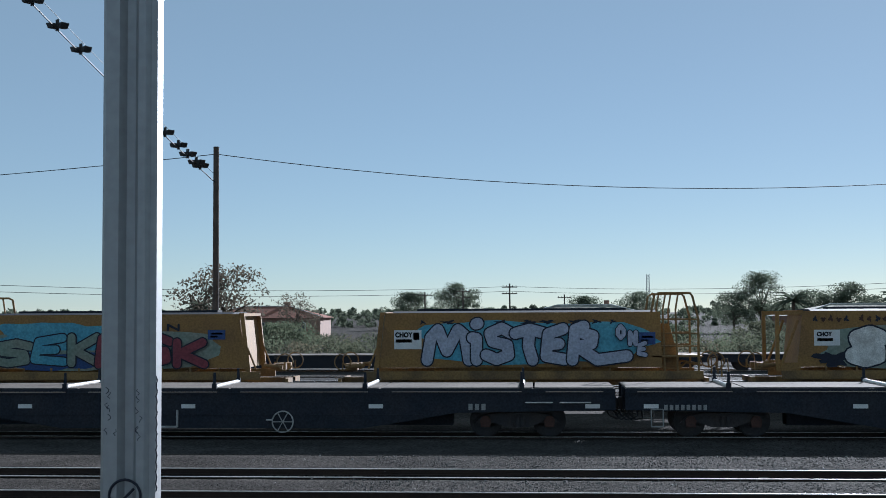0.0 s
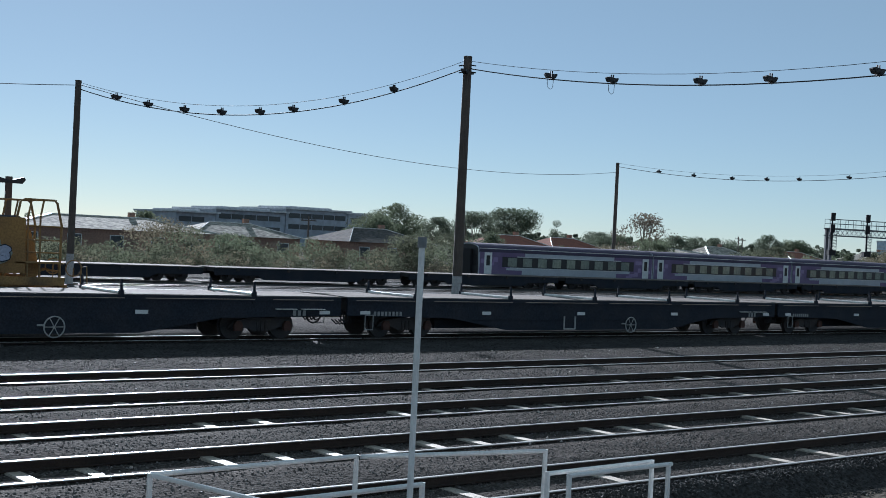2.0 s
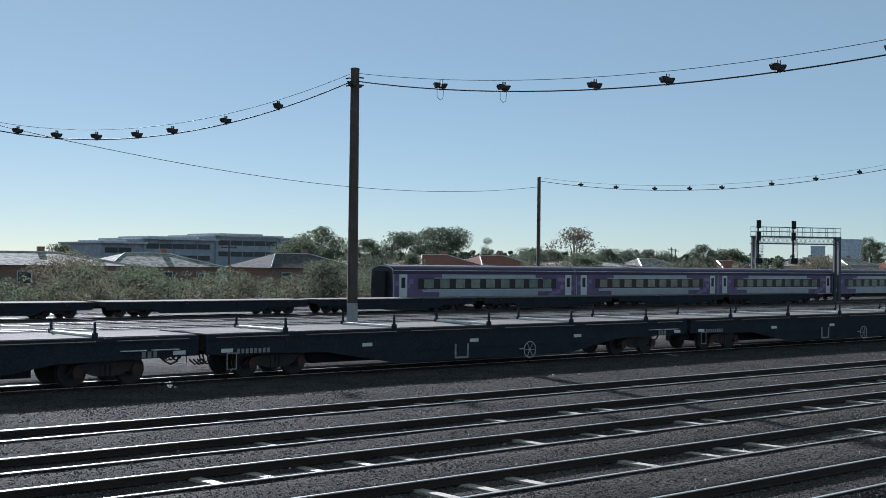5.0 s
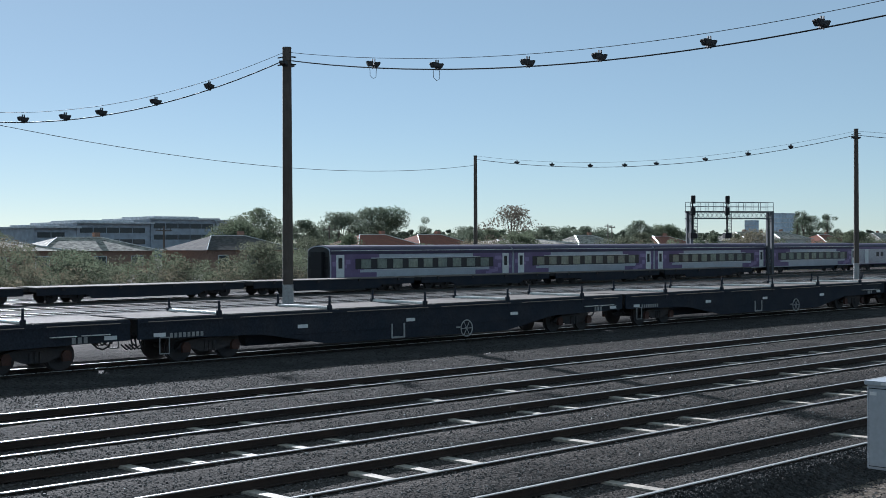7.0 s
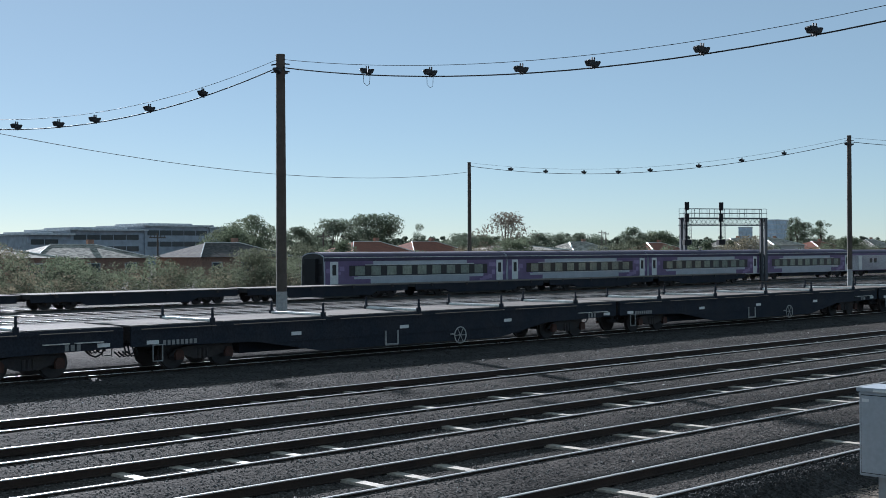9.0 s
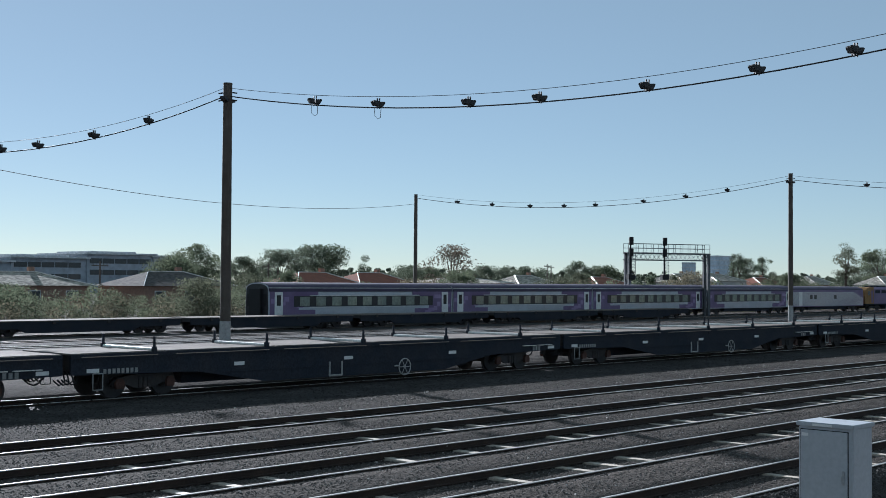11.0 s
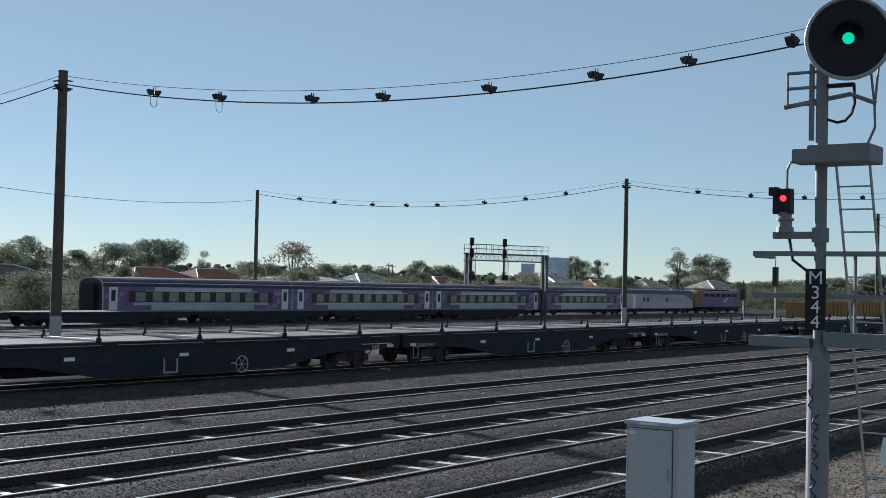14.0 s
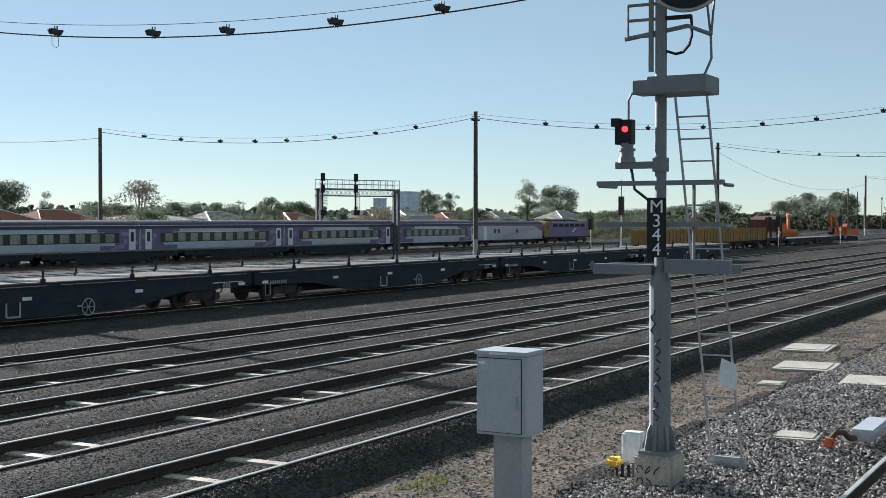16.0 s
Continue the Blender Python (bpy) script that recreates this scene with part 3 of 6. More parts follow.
def build_far_flat(x, y):
    """An older low flat wagon of the far row."""
    w = thing("low_flat_wagon", x, y, 0, "empty dark low flat wagon on a far siding", "rail wagon", "far row of flat wagons")
    bm = bmesh.new()
    sill = [(-7.7, 0.95), (7.7, 0.95), (7.7, 0.5), (4.4, 0.48), (3.9, 0.22), (-3.9, 0.22), (-4.4, 0.48), (-7.7, 0.5)]
    for s in (-1, 1):
        extrude_y(bm, sill, s * 1.3 - 0.05, s * 1.3 + 0.05)
    box(bm, -7.7, 7.7, -0.3, 0.3, 0.7, 1.0)
    part("underframe", bm, BLACKSTEEL, w, "black steel underframe")
    bm = bmesh.new()
    box(bm, -7.75, 7.75, -1.42, 1.42, 0.95, 1.01)
    part("deck", bm, DECK, w, "worn deck")
    for bx in (-5.6, 5.6):
        build_bogie(w, bx, -1.3, 1.3, 1.75, BOGIE)
    for s in (-1, 1):
        bm = bmesh.new()
        box(bm, min(s * 7.7, s * 8.15), max(s * 7.7, s * 8.15), -0.13, 0.13, 0.7, 0.95)
        box(bm, s * 7.6 - 0.1, s * 7.6 + 0.1, -1.2, 1.2, 0.7, 0.95)
        part("coupler", bm, BOGIE, w, "coupler")
    for s in (-1, 1):
        for sx in (-6.0, -2.0, 2.0, 6.0):
            bm = bmesh.new()
            box(bm, sx - 0.1, sx + 0.1, s * 1.42 - 0.05, s * 1.42 + 0.05, 0.78, 1.0)
            part("stake_pocket", bm, BOGIE, w)
    return w


far_flat = build_far_flat(117.5, 74.05)
for k in range(1, 13):
    copy_thing(far_flat, pose(117.5 - 16.3 * k, 74.05, 0))


def spray_blob(bm, x0, x1, z0, z1, y, seed, wob=0.12, n=44):
    """A flat patch with a ragged outline, a film thick."""
    rnd = random.Random(seed)
    cx, cz, rx, rz = (x0 + x1) / 2, (z0 + z1) / 2, (x1 - x0) / 2, (z1 - z0) / 2
    pts, ph = [], [rnd.uniform(0, 6.28) for _ in range(3)]
    for i in range(n):
        t = 2 * math.pi * i / n
        c, s = math.cos(t), math.sin(t)
        k = (abs(c) ** 4 + abs(s) ** 4) ** -0.25
        j = 1 - wob * (0.5 + 0.3 * math.sin(3 * t + ph[0]) + 0.2 * math.sin(7 * t + ph[1]) + 0.12 * math.sin(13 * t + ph[2]))
        pts.append((cx + rx * c * k * j, cz + rz * s * k * j))
    extrude_y(bm, pts, y - 0.003, y + 0.003)


STROKES = {"M": (((0, 0), (0.1, 0.75), (0.28, 1.0), (0.5, 0.3), (0.78, 1.0), (0.95, 0.8), (1.05, 0.0)),), "i": (((0.35, 0.62), (0.5, 0.6), (0.5, 0.0)), ((0.48, 1.0), (0.56, 1.02))),
           "S": (((0.95, 0.82), (0.6, 0.98), (0.15, 0.82), (0.25, 0.56), (0.8, 0.45), (0.85, 0.14), (0.4, 0.0), (0.0, 0.14)),), "T": (((-0.05, 0.8), (0.5, 0.92), (1.05, 0.8)), ((0.5, 0.9), (0.45, 0.4), (0.6, 0.0))),
           "E": (((0.9, 0.98), (0.2, 0.82), (0.08, 0.1), (0.95, 0.0)), ((0.15, 0.48), (0.7, 0.5))), "R": (((0.05, 0.0), (0.15, 0.95), (0.45, 1.05)), ((0.15, 0.9), (0.75, 0.75), (0.7, 0.5), (0.2, 0.42), (0.9, 0.0), (1.9, 0.12))),
           "H": (((0.1, 1.0), (0.05, 0.0)), ((0.9, 1.0), (0.95, 0.0)), ((0.1, 0.5), (0.9, 0.52))), "I": (((0.5, 1.0), (0.5, 0.0)),), "K": (((0.1, 1.0), (0.1, 0.0)), ((0.9, 1.0), (0.2, 0.5), (0.95, 0.0))),
           "O": (((0.5, 0), (0.1, 0.3), (0.1, 0.7), (0.5, 1), (0.9, 0.7), (0.9, 0.3), (0.5, 0)),), "N": (((0.1, 0), (0.1, 1), (0.9, 0), (0.9, 1)),)}


def brush_letter(bm, ch, x, z, w, h, thick, y, flip, step):
    """A sprayed letter of broad round-ended strokes, a film thick."""
    k = 0
    for line in STROKES[ch]:
        pts = [(x + u * w, z + v * h) for u, v in line]
        for (ax, az), (bx, bz) in zip(pts, pts[1:]):
            d = math.atan2(bz - az, bx - ax)
            ring = [(ax + thick * math.cos(d + math.pi / 2 + t * math.pi / 6), az + thick * math.sin(d + math.pi / 2 + t * math.pi / 6)) for t in range(7)]
            ring += [(bx + thick * math.cos(d - math.pi / 2 + t * math.pi / 6), bz + thick * math.sin(d - math.pi / 2 + t * math.pi / 6)) for t in range(7)]
            yy = y + step * k
            extrude_y(bm, [(-a if flip else a, b) for a, b in ring], yy - 0.0025, yy + 0.0025)
            k += 1


def build_hopper(x, y, name_label, mirror, painting, open_end=False):
    """A yellow covered hopper with leaning ends, a ladder cage at one end, and sprayed sides. Local x=0 is its middle."""
    w = thing("hopper_wagon", x, y, 0, name_label, "rail wagon", "row of yellow hopper wagons", rz=180.0 if mirror else 0.0)
    f = 1 if mirror else -1      # the side that faces the yard's near tracks
    L, R, S = -5.05, 5.05, 1.35
    bm = bmesh.new()
    extrude_y(bm, [(L + 0.12, 3.53), (R - 0.05, 3.53), (R, 1.55), (L - 0.1, 1.55)], -S, S)
    extrude_y(bm, [(L + 2.0, 1.55), (R - 1.5, 1.55), (R - 3.6, 0.55), (L + 3.8, 0.55)], -S + 0.3, S - 0.3)
    part("body", bm, YELLOW, w, "faded yellow steel hopper body")
    bm = bmesh.new()
    extrude_x(bm, [(-S, 3.53), (S, 3.53), (S - 0.4, 3.6), (-S + 0.4, 3.6)], L + 0.4, R - 0.2)
    box(bm, L + 1.2, R - 1.2, -0.35, 0.35, 3.59, 3.68)
    part("roof", bm, BLACKSTEEL, w, "dark grimy hopper roof with hatch walk")
    for s in (-1, 1):
        bm = bmesh.new()
        box(bm, -5.7, 6.5, s * (S + 0.02) - 0.05, s * (S + 0.02) + 0.05, 1.12, 1.42)
        part("sill", bm, YELLOW_DIRTY, w, "grimy yellow side sill")
    bm = bmesh.new()
    box(bm, -6.7, 6.7, -0.25, 0.25, 0.85, 1.15)
    for e in (-6.7, 6.6):
        box(bm, e, e + 0.12, -S + 0.2, S - 0.2, 0.9, 1.15)
    part("underframe", bm, YELLOW_DIRTY, w, "grimy yellow centre sill")
    bm = bmesh.new()
    for s in (-1, 1):
        for k in range(9):
            cx = L + 0.9 + k * 1.05
            box(bm, cx - 0.03, cx + 0.03, s * (S + 0.03) - 0.03, s * (S + 0.03) + 0.03, 1.42, 1.56)
    loose_parts("gusset", bm, YELLOW_DIRTY, w)
    # leaning end plates with a diagonal
    bm = bmesh.new()
    for s in (-1, 1):
        if open_end:
            box(bm, L - 0.85, L - 0.72, s * S - 0.06, s * S + 0.06, 1.42, 3.45)
            box(bm, L - 0.85, L + 0.1, s * S - 0.05, s * S + 0.05, 3.39, 3.53)
            rod(bm, (L - 0.7, s * S, 1.5), (L - 0.05, s * S, 3.2), 0.05)
            box(bm, L - 0.85, L, s * S - 0.03, s * S + 0.03, 1.42, 1.7)
        else:
            extrude_y(bm, [(L - 0.3, 1.42), (L - 0.12, 1.42), (L + 0.1, 3.55), (L - 0.06, 3.55)], s * S - 0.05, s * S + 0.05)
            rod(bm, (L - 0.5, s * S, 1.5), (L - 0.05, s * S, 2.6), 0.035)
    box(bm, L - 0.06, L + 0.14, -S, S, 3.45, 3.56)
    part("end_frame", bm, YELLOW, w, "leaning yellow end frame")
    # ladder cage and platform at the other end
    bm = bmesh.new()
    for s in (-1, 1):
        yy = s * (S - 0.05)
        tube(bm, [(R - 0.45 + 0.05, yy, 3.3), (R - 0.45 + 0.2, yy, 4.12), (R - 0.45 + 0.35, yy, 4.2), (R - 0.45 + 1.45, yy, 4.2), (R - 0.45 + 1.55, yy, 4.1), (R - 0.45 + 1.75, yy, 3.3), (R - 0.45 + 1.75, yy, 1.42)], 0.045, 6)
        for cx in (R - 0.45 + 0.5, R - 0.45 + 0.95):
            tube(bm, [(cx + 0.1, yy, 4.18), (cx, yy, 3.6), (cx + 0.05, yy, 1.42)], 0.036, 6)
        for z in (3.25, 2.75, 2.3, 1.95):
            rod(bm, (R - 0.45 + 0.05, yy, z), (R - 0.45 + 1.75, yy, z), 0.032, n=6)
    for z in (4.2, 3.25):
        rod(bm, (R - 0.45 + 1.5, -S, z), (R - 0.45 + 1.5, S, z), 0.025, n=6)
    box(bm, R - 0.45 + 0.1, R - 0.45 + 1.9, -S, S, 1.9, 1.95)
    loose_parts("cage_bar", bm, YELLOW_DIRTY, w, "yellow tubular bar of the ladder cage")
    for s in (-1, 1):
        bm = bmesh.new()
        extrude_y(bm, [(R + 0.02, 1.45), (R + 0.75, 1.45), (R + 0.3, 3.1), (R - 0.05, 3.1)], s * 0.9 - 0.03, s * 0.9 + 0.03)
        part("end_bracket", bm, YELLOW, w, "yellow end bracket")
    bm = bmesh.new()
    for s in (-1, 1):
        for cx in (R + 1.95, L - 1.5):
            tube(bm, [(cx + 0.3 * math.cos(t * math.pi / 8), s * 1.0, 1.75 + 0.3 * math.sin(t * math.pi / 8)) for t in range(17)], 0.025, 5)
            rod(bm, (cx, s * 1.0, 1.42), (cx, s * 1.0, 1.75), 0.03)
        tube(bm, [(R + 2.1, s * S, 1.2), (R + 2.1, s * S, 1.8), (R + 2.3, s * S, 1.85), (R + 2.35, s * S, 1.2)], 0.025, 5)
        box(bm, L - 1.45, L - 1.0, s * 0.5 - 0.15, s * 0.5 + 0.15, 1.42, 1.68)
        rod(bm, (L - 1.4, s * 0.9, 1.55), (L - 0.7, s * 0.9, 1.62), 0.08, n=10)
        tube(bm, [(R + 0.6, s * 0.7, 1.42), (R + 0.9, s * 0.7, 1.7), (R + 1.5, s * 0.7, 1.6)], 0.05, 6)
    loose_parts("brake_gear", bm, YELLOW_DIRTY, w, "grimy piece of hand brake and pipe gear")
    for s in (-1, 1):
        bm = bmesh.new()
        e = s * 7.48
        box(bm, min(e, e - s * 0.8), max(e, e - s * 0.8), -0.13, 0.13, 0.75, 1.0)
        part("coupler", bm, BOGIE, w, "coupler")
    for bx in (-5.0, 5.0):
        build_bogie(w, bx, -1.3, 1.3, 1.78, BOGIE)
    # sprayed side; px() turns a place along the side, seen from the near tracks, into local x
    px = (lambda v: -v) if mirror else (lambda v: v)
    yf = f * (S + 0.006)
    rot = FRONT if not mirror else Matrix.Rotation(radians(180), 4, "Z") @ FRONT

    def blob(nm, x0, x1, z0, z1, mat, seed, layer, label, wob=0.14):
        bm = bmesh.new()
        a, b = sorted((px(x0), px(x1)))
        spray_blob(bm, a, b, z0, z1, yf + f * 0.006 * layer, seed, wob)
        return part(nm, bm, mat, w, label)

    def plate(nm, x0, x1, z0, z1, mat, label):
        bm = bmesh.new()
        a, b = sorted((px(x0), px(x1)))
        box(bm, a, b, yf + min(0, f * 0.02), yf + max(0, f * 0.02), z0, z1)
        return part(nm, bm, mat, w, label)

    def word(nm, text, x0, z0, size, mat, layer, fat, spacing=0.9, squeeze=1.0, label=""):
        return letters(nm, text, size, mat, w, Matrix.Translation((px(x0), yf + f * 0.007 * layer, z0)) @ rot, spacing, fat, 0.003, label, squeeze)
    def brush(ch, x0, z0, wd, ht, thick, edge, mat, layer):
        for nm, t, m, lay in (("sprayed_outline", thick + edge, INK, layer), ("sprayed_letter", thick, mat, layer + 2)):
            bm = bmesh.new()
            brush_letter(bm, ch, x0, z0, wd, ht, t, yf + f * 0.006 * lay, mirror, f * 0.0011)
            part(nm, bm, m, w, "sprayed letter" if nm == "sprayed_letter" else "dark sprayed outline")
    painting(blob, plate, word, brush)
    return w


def paint_silver_name(blob, plate, word, brush):
    blob("sprayed_patch", -4.1, 5.0, 1.62, 3.3, CYAN, 5, 1, "pale blue sprayed background", 0.22)
    for k, (ch, x, z, wd, ht) in enumerate((("M", -3.4, 1.82, 1.45, 1.1), ("i", -2.1, 1.82, 1.0, 1.3), ("S", -1.25, 1.84, 0.95, 1.15), ("T", -0.15, 1.82, 0.95, 1.2), ("E", 0.85, 1.84, 0.75, 1.12), ("R", 1.8, 1.82, 1.05, 1.15))):
        brush(ch, x, z, wd, ht, 0.2, 0.05, SILVER, 2 + 3 * k)
    for k, (ch, x, z) in enumerate((("O", 3.45, 2.6), ("N", 3.88, 2.38), ("E", 4.2, 2.0))):
        brush(ch, x, z, 0.26, 0.42, 0.075, 0.03, SILVER, 22 + 2 * k)
    plate("data_panel", -4.6, -3.6, 2.22, 2.91, WHITE, "white data panel")
    word("panel_code", "CHOY", -4.25, 2.66, 0.24, BLACK, 4, 0.012, 1.0, 0.9, "black wagon code")
    plate("panel_number", -4.54, -3.95, 2.46, 2.58, BLACK, "black number bar")
    plate("panel_badge", -3.9, -3.68, 2.55, 2.82, BLUE, "blue badge on the data panel")
    plate("owner_badge", 4.24, 4.82, 2.36, 2.8, BLUE, "blue owner badge")
    plate("badge_mark", 4.34, 4.74, 2.6, 2.67, WHITE, "white mark")
    plate("badge_mark", 4.3, 4.56, 2.47, 2.54, WHITE, "white mark")
    rnd = random.Random(21)
    for k in range(26):
        x = -3.9 + k * 0.31 + rnd.uniform(-0.05, 0.05)
        blob("scrawl", x, x + rnd.uniform(0.12, 0.3), 1.16, 1.16 + rnd.uniform(0.1, 0.2), DULLWHITE if 8 > k or k % 7 == 0 else INK, 30 + k, 9, "faded scrawl", 0.7)
    for k in range(9):
        x = -3.6 + k * 0.85 + rnd.uniform(-0.2, 0.2)
        blob("scrawl", x, x + rnd.uniform(0.2, 0.7), 3.1, 3.28, INK, 70 + k, 1.6, "dark scrawl", 0.8)


def paint_chrome_name(blob, plate, word, brush):
    blob("sprayed_patch", -4.6, 4.6, 1.45, 3.05, PALEGREEN, 6, 1, "washed green sprayed background", 0.12)
    for k, (ch, x, wd) in enumerate((("S", -3.2, 1.0), ("H", -1.8, 0.95), ("I", -0.65, 0.4), ("K", 0.25, 0.9), ("E", 1.5, 0.85), ("S", 2.75, 0.95))):
        brush(ch, x, 1.82, wd, 0.9, 0.29, 0.06, SILVER if k % 2 else WHITEBAR, 2 + 3 * k)
    brush("S", 4.0, 2.05, 0.4, 0.4, 0.09, 0.04, SILVER, 21)
    blob("sprayed_patch", -4.7, -3.1, 1.5, 2.15, INK, 12, 1.7, "dark scrawl", 0.6)
    blob("sprayed_patch", -3.0, 4.0, 1.13, 1.42, WHITEBAR, 15, 9, "whitish sprayed band", 0.2)
    plate("data_panel", -4.55, -3.65, 2.3, 2.86, WHITE, "white data panel")
    word("panel_code", "CHOY", -4.2, 2.64, 0.2, BLACK, 4, 0.012, 1.0, 0.9, "black wagon code")
    plate("panel_number", -4.45, -3.9, 2.46, 2.56, BLACK, "black number bar")
    rnd = random.Random(33)
    for k in range(30):
        x = -4.6 + k * 0.27
        if k % 6 != 5:
            blob("scrawl", x, x + rnd.uniform(0.14, 0.24), 3.12, 3.12 + rnd.uniform(0.18, 0.3), AXLEBOX if k % 4 else INK, 160 + k, 1.6, "brown scrawl", 0.7)


def paint_red_name(blob, plate, word, brush):
    blob("sprayed_patch", -4.7, 4.3, 1.45, 3.0, PALEGREEN, 7, 1, "washed grey-green sprayed background", 0.12)
    blob("sprayed_patch", -4.7, 1.2, 2.1, 3.3, CYAN, 8, 1.6, "pale blue sprayed cloud", 0.3)
    blob("sprayed_patch", -4.7, 0.4, 1.45, 2.2, BLUE, 9, 1.9, "deep blue sprayed patch", 0.4)
    for k, (ch, x, z, wd, ht, mat) in enumerate((("S", -4.4, 1.75, 1.5, 0.75, PALEGREEN), ("E", -2.9, 1.8, 1.3, 0.9, CYAN), ("K", -1.5, 1.75, 1.2, 0.95, PALEGREEN), ("R", -0.4, 1.7, 1.2, 1.0, RED), ("S", 1.3, 1.75, 1.1, 0.95, RED), ("K", 2.5, 1.7, 1.2, 0.8, RED))):
        brush(ch, x, z, wd, ht, 0.15, 0.05, mat, 2 + 3 * k)
    brush("N", 2.2, 2.95, 0.5, 0.2, 0.03, 0.01, INK, 3)
    brush("S", 0.9, 3.15, 0.5, 0.2, 0.03, 0.01, INK, 3)
    plate("owner_badge", 3.75, 4.4, 2.6, 2.95, BLUE, "blue owner badge")
    plate("badge_mark", 3.88, 4.3, 2.78, 2.85, WHITE, "white mark")
    plate("badge_mark", 3.84, 4.12, 2.67, 2.74, WHITE, "white mark")


HOP_Y = 43.7
build_hopper(0.45, HOP_Y, "yellow hopper wagon with large silver sprayed lettering on blue", False, paint_silver_name)
build_hopper(15.4, HOP_Y, "yellow hopper wagon with chrome sprayed lettering and caged ladder end", False, paint_chrome_name, True)
build_hopper(-14.8, HOP_Y, "yellow hopper wagon with red and green sprayed side", True, paint_red_name)
build_hopper(-29.8, HOP_Y, "yellow hopper wagon with sprayed side at the row's end", True, paint_red_name)


# ---- passenger train ----
def coach_section(w, z0, z1, roof):
    return [(-w, z0), (w, z0), (w + 0.03, z0 + 0.8), (w - 0.04, z1)] + [((w - 0.04) * math.cos(t * math.pi / 10), z1 + (roof - z1) * math.sin(t * math.pi / 10)) for t in range(1, 10)] + [(-w + 0.04, z1), (-w - 0.03, z0 + 0.8)]


def ribbon(bm, x0, x1, z0, z1, w):
    """A thin panel on the side of a coach that faces the yard."""
    for s in (-1,):
        y = s * w
        box(bm, x0, x1, min(y, y + s * 0.012), max(y, y + s * 0.012), z0, z1)


def build_coach(x, y, label):
    c = thing("passenger_coach", x, y, 0, label, "railway coach", "coaches of the passenger train")
    H, W = 10.75, 1.45
    bm = bmesh.new()
    extrude_x(bm, coach_section(W, 0.75, 3.05, 3.5)[:], -H, H)
    part("body", bm, COACHGREY, c, "silver-grey coach body")
    bm = bmesh.new()
    prof = [(W - 0.03, 3.06)] + [((W - 0.02) * math.cos(t * math.pi / 10), 3.07 + 0.46 * math.sin(t * math.pi / 10)) for t in range(1, 10)] + [(-W + 0.03, 3.06)]
    extrude_x(bm, prof, -H + 0.05, H - 0.05)
    part("roof", bm, DARKPURPLE, c, "dark roof with a pale gutter line")
    bm = bmesh.new()
    ribbon(bm, -H, H, 3.06, 3.11, W + 0.03)
    ribbon(bm, -H + 4.3, H - 4.3, 2.44, 2.47, W + 0.03)
    ribbon(bm, -H + 4.3, H - 4.3, 1.47, 1.5, W + 0.03)
    part("gutter", bm, WHITEBAR, c, "pale stripe")
    bm = bmesh.new()
    ribbon(bm, -H, H, 2.78, 3.05, W + 0.02)
    part("cant_rail", bm, DARKPURPLE, c, "dark purple strip below the roof")
    # stepped purple blocks round the doors
    rnd = random.Random(6)
    for s in (-1, 1):
        for n, (d0, d1, z0, z1) in enumerate(((0.1, 3.1, 0.85, 2.78), (3.1, 4.3, 1.9, 2.78), (3.1, 4.9, 0.85, 1.3), (4.3, 5.2, 2.5, 2.78))):
            bm = bmesh.new()
            ribbon(bm, min(s * (H - d0), s * (H - d1)), max(s * (H - d0), s * (H - d1)), z0, z1, W + 0.024)
            part("livery_panel", bm, PURPLE, c, "purple livery panel")
        for n in range(9):
            d0, z0 = rnd.uniform(0.2, 3.9), rnd.uniform(0.9, 2.3)
            d1 = d0 + rnd.uniform(0.35, 0.9)
            bm = bmesh.new()
            ribbon(bm, min(s * (H - d0), s * (H - d1)), max(s * (H - d0), s * (H - d1)), z0, z0 + rnd.uniform(0.2, 0.42), W + 0.028 + 0.001 * n)
            part("livery_block", bm, LILAC, c, "lilac livery block")
    bm = bmesh.new()
    ribbon(bm, -H + 2.6, H - 2.6, 1.55, 2.42, W + 0.04)
    part("window_band", bm, COACHDARK, c, "dark window band")
    for k in range(9):
        cx = -7.0 + k * 1.75
        bm = bmesh.new()
        ribbon(bm, cx - 0.52, cx + 0.52, 1.62, 2.36, W + 0.05)
        part("window", bm, SKYLIT_PANE, c, "coach window, sky beyond painted into the pane", bevel=0.0)
    for cx in (-H + 1.0, H - 1.0):
        bm = bmesh.new()
        ribbon(bm, cx - 0.42, cx + 0.42, 0.85, 2.75, W + 0.052)
        d = part("door", bm, WHITE, c, "white coach door")
        bm = bmesh.new()
        ribbon(bm, cx - 0.2, cx + 0.2, 1.65, 2.5, W + 0.066)
        part("door_window", bm, COACHDARK, d)
    for s in (-1, 1):
        bm = bmesh.new()
        extrude_x(bm, coach_section(W - 0.06, 0.8, 3.0, 3.42), s * H - 0.02, s * H + 0.04)
        part("end_wall", bm, COACHDARK, c, "grimy black coach end")
        bm = bmesh.new()
        box(bm, s * H - 0.3, s * H + 0.3, -0.7, 0.7, 0.95, 3.0)
        box(bm, s * (H + 0.01) - 0.03, s * (H + 0.01) + 0.03, -1.2, -0.75, 1.6, 2.6)
        box(bm, s * (H + 0.01) - 0.03, s * (H + 0.01) + 0.03, 0.75, 1.2, 1.6, 2.6)
        part("gangway", bm, BLACK, c, "black end gangway")
    bm = bmesh.new()
    box(bm, -5.5, 5.5, -1.2, 1.2, 0.35, 0.76)
    part("underframe", bm, BLACKSTEEL, c, "dark underfloor equipment")
    for bx in (-7.6, 7.6):
        build_bogie(c, bx, -1.3, 1.3, 2.4, BOGIE)
    return c


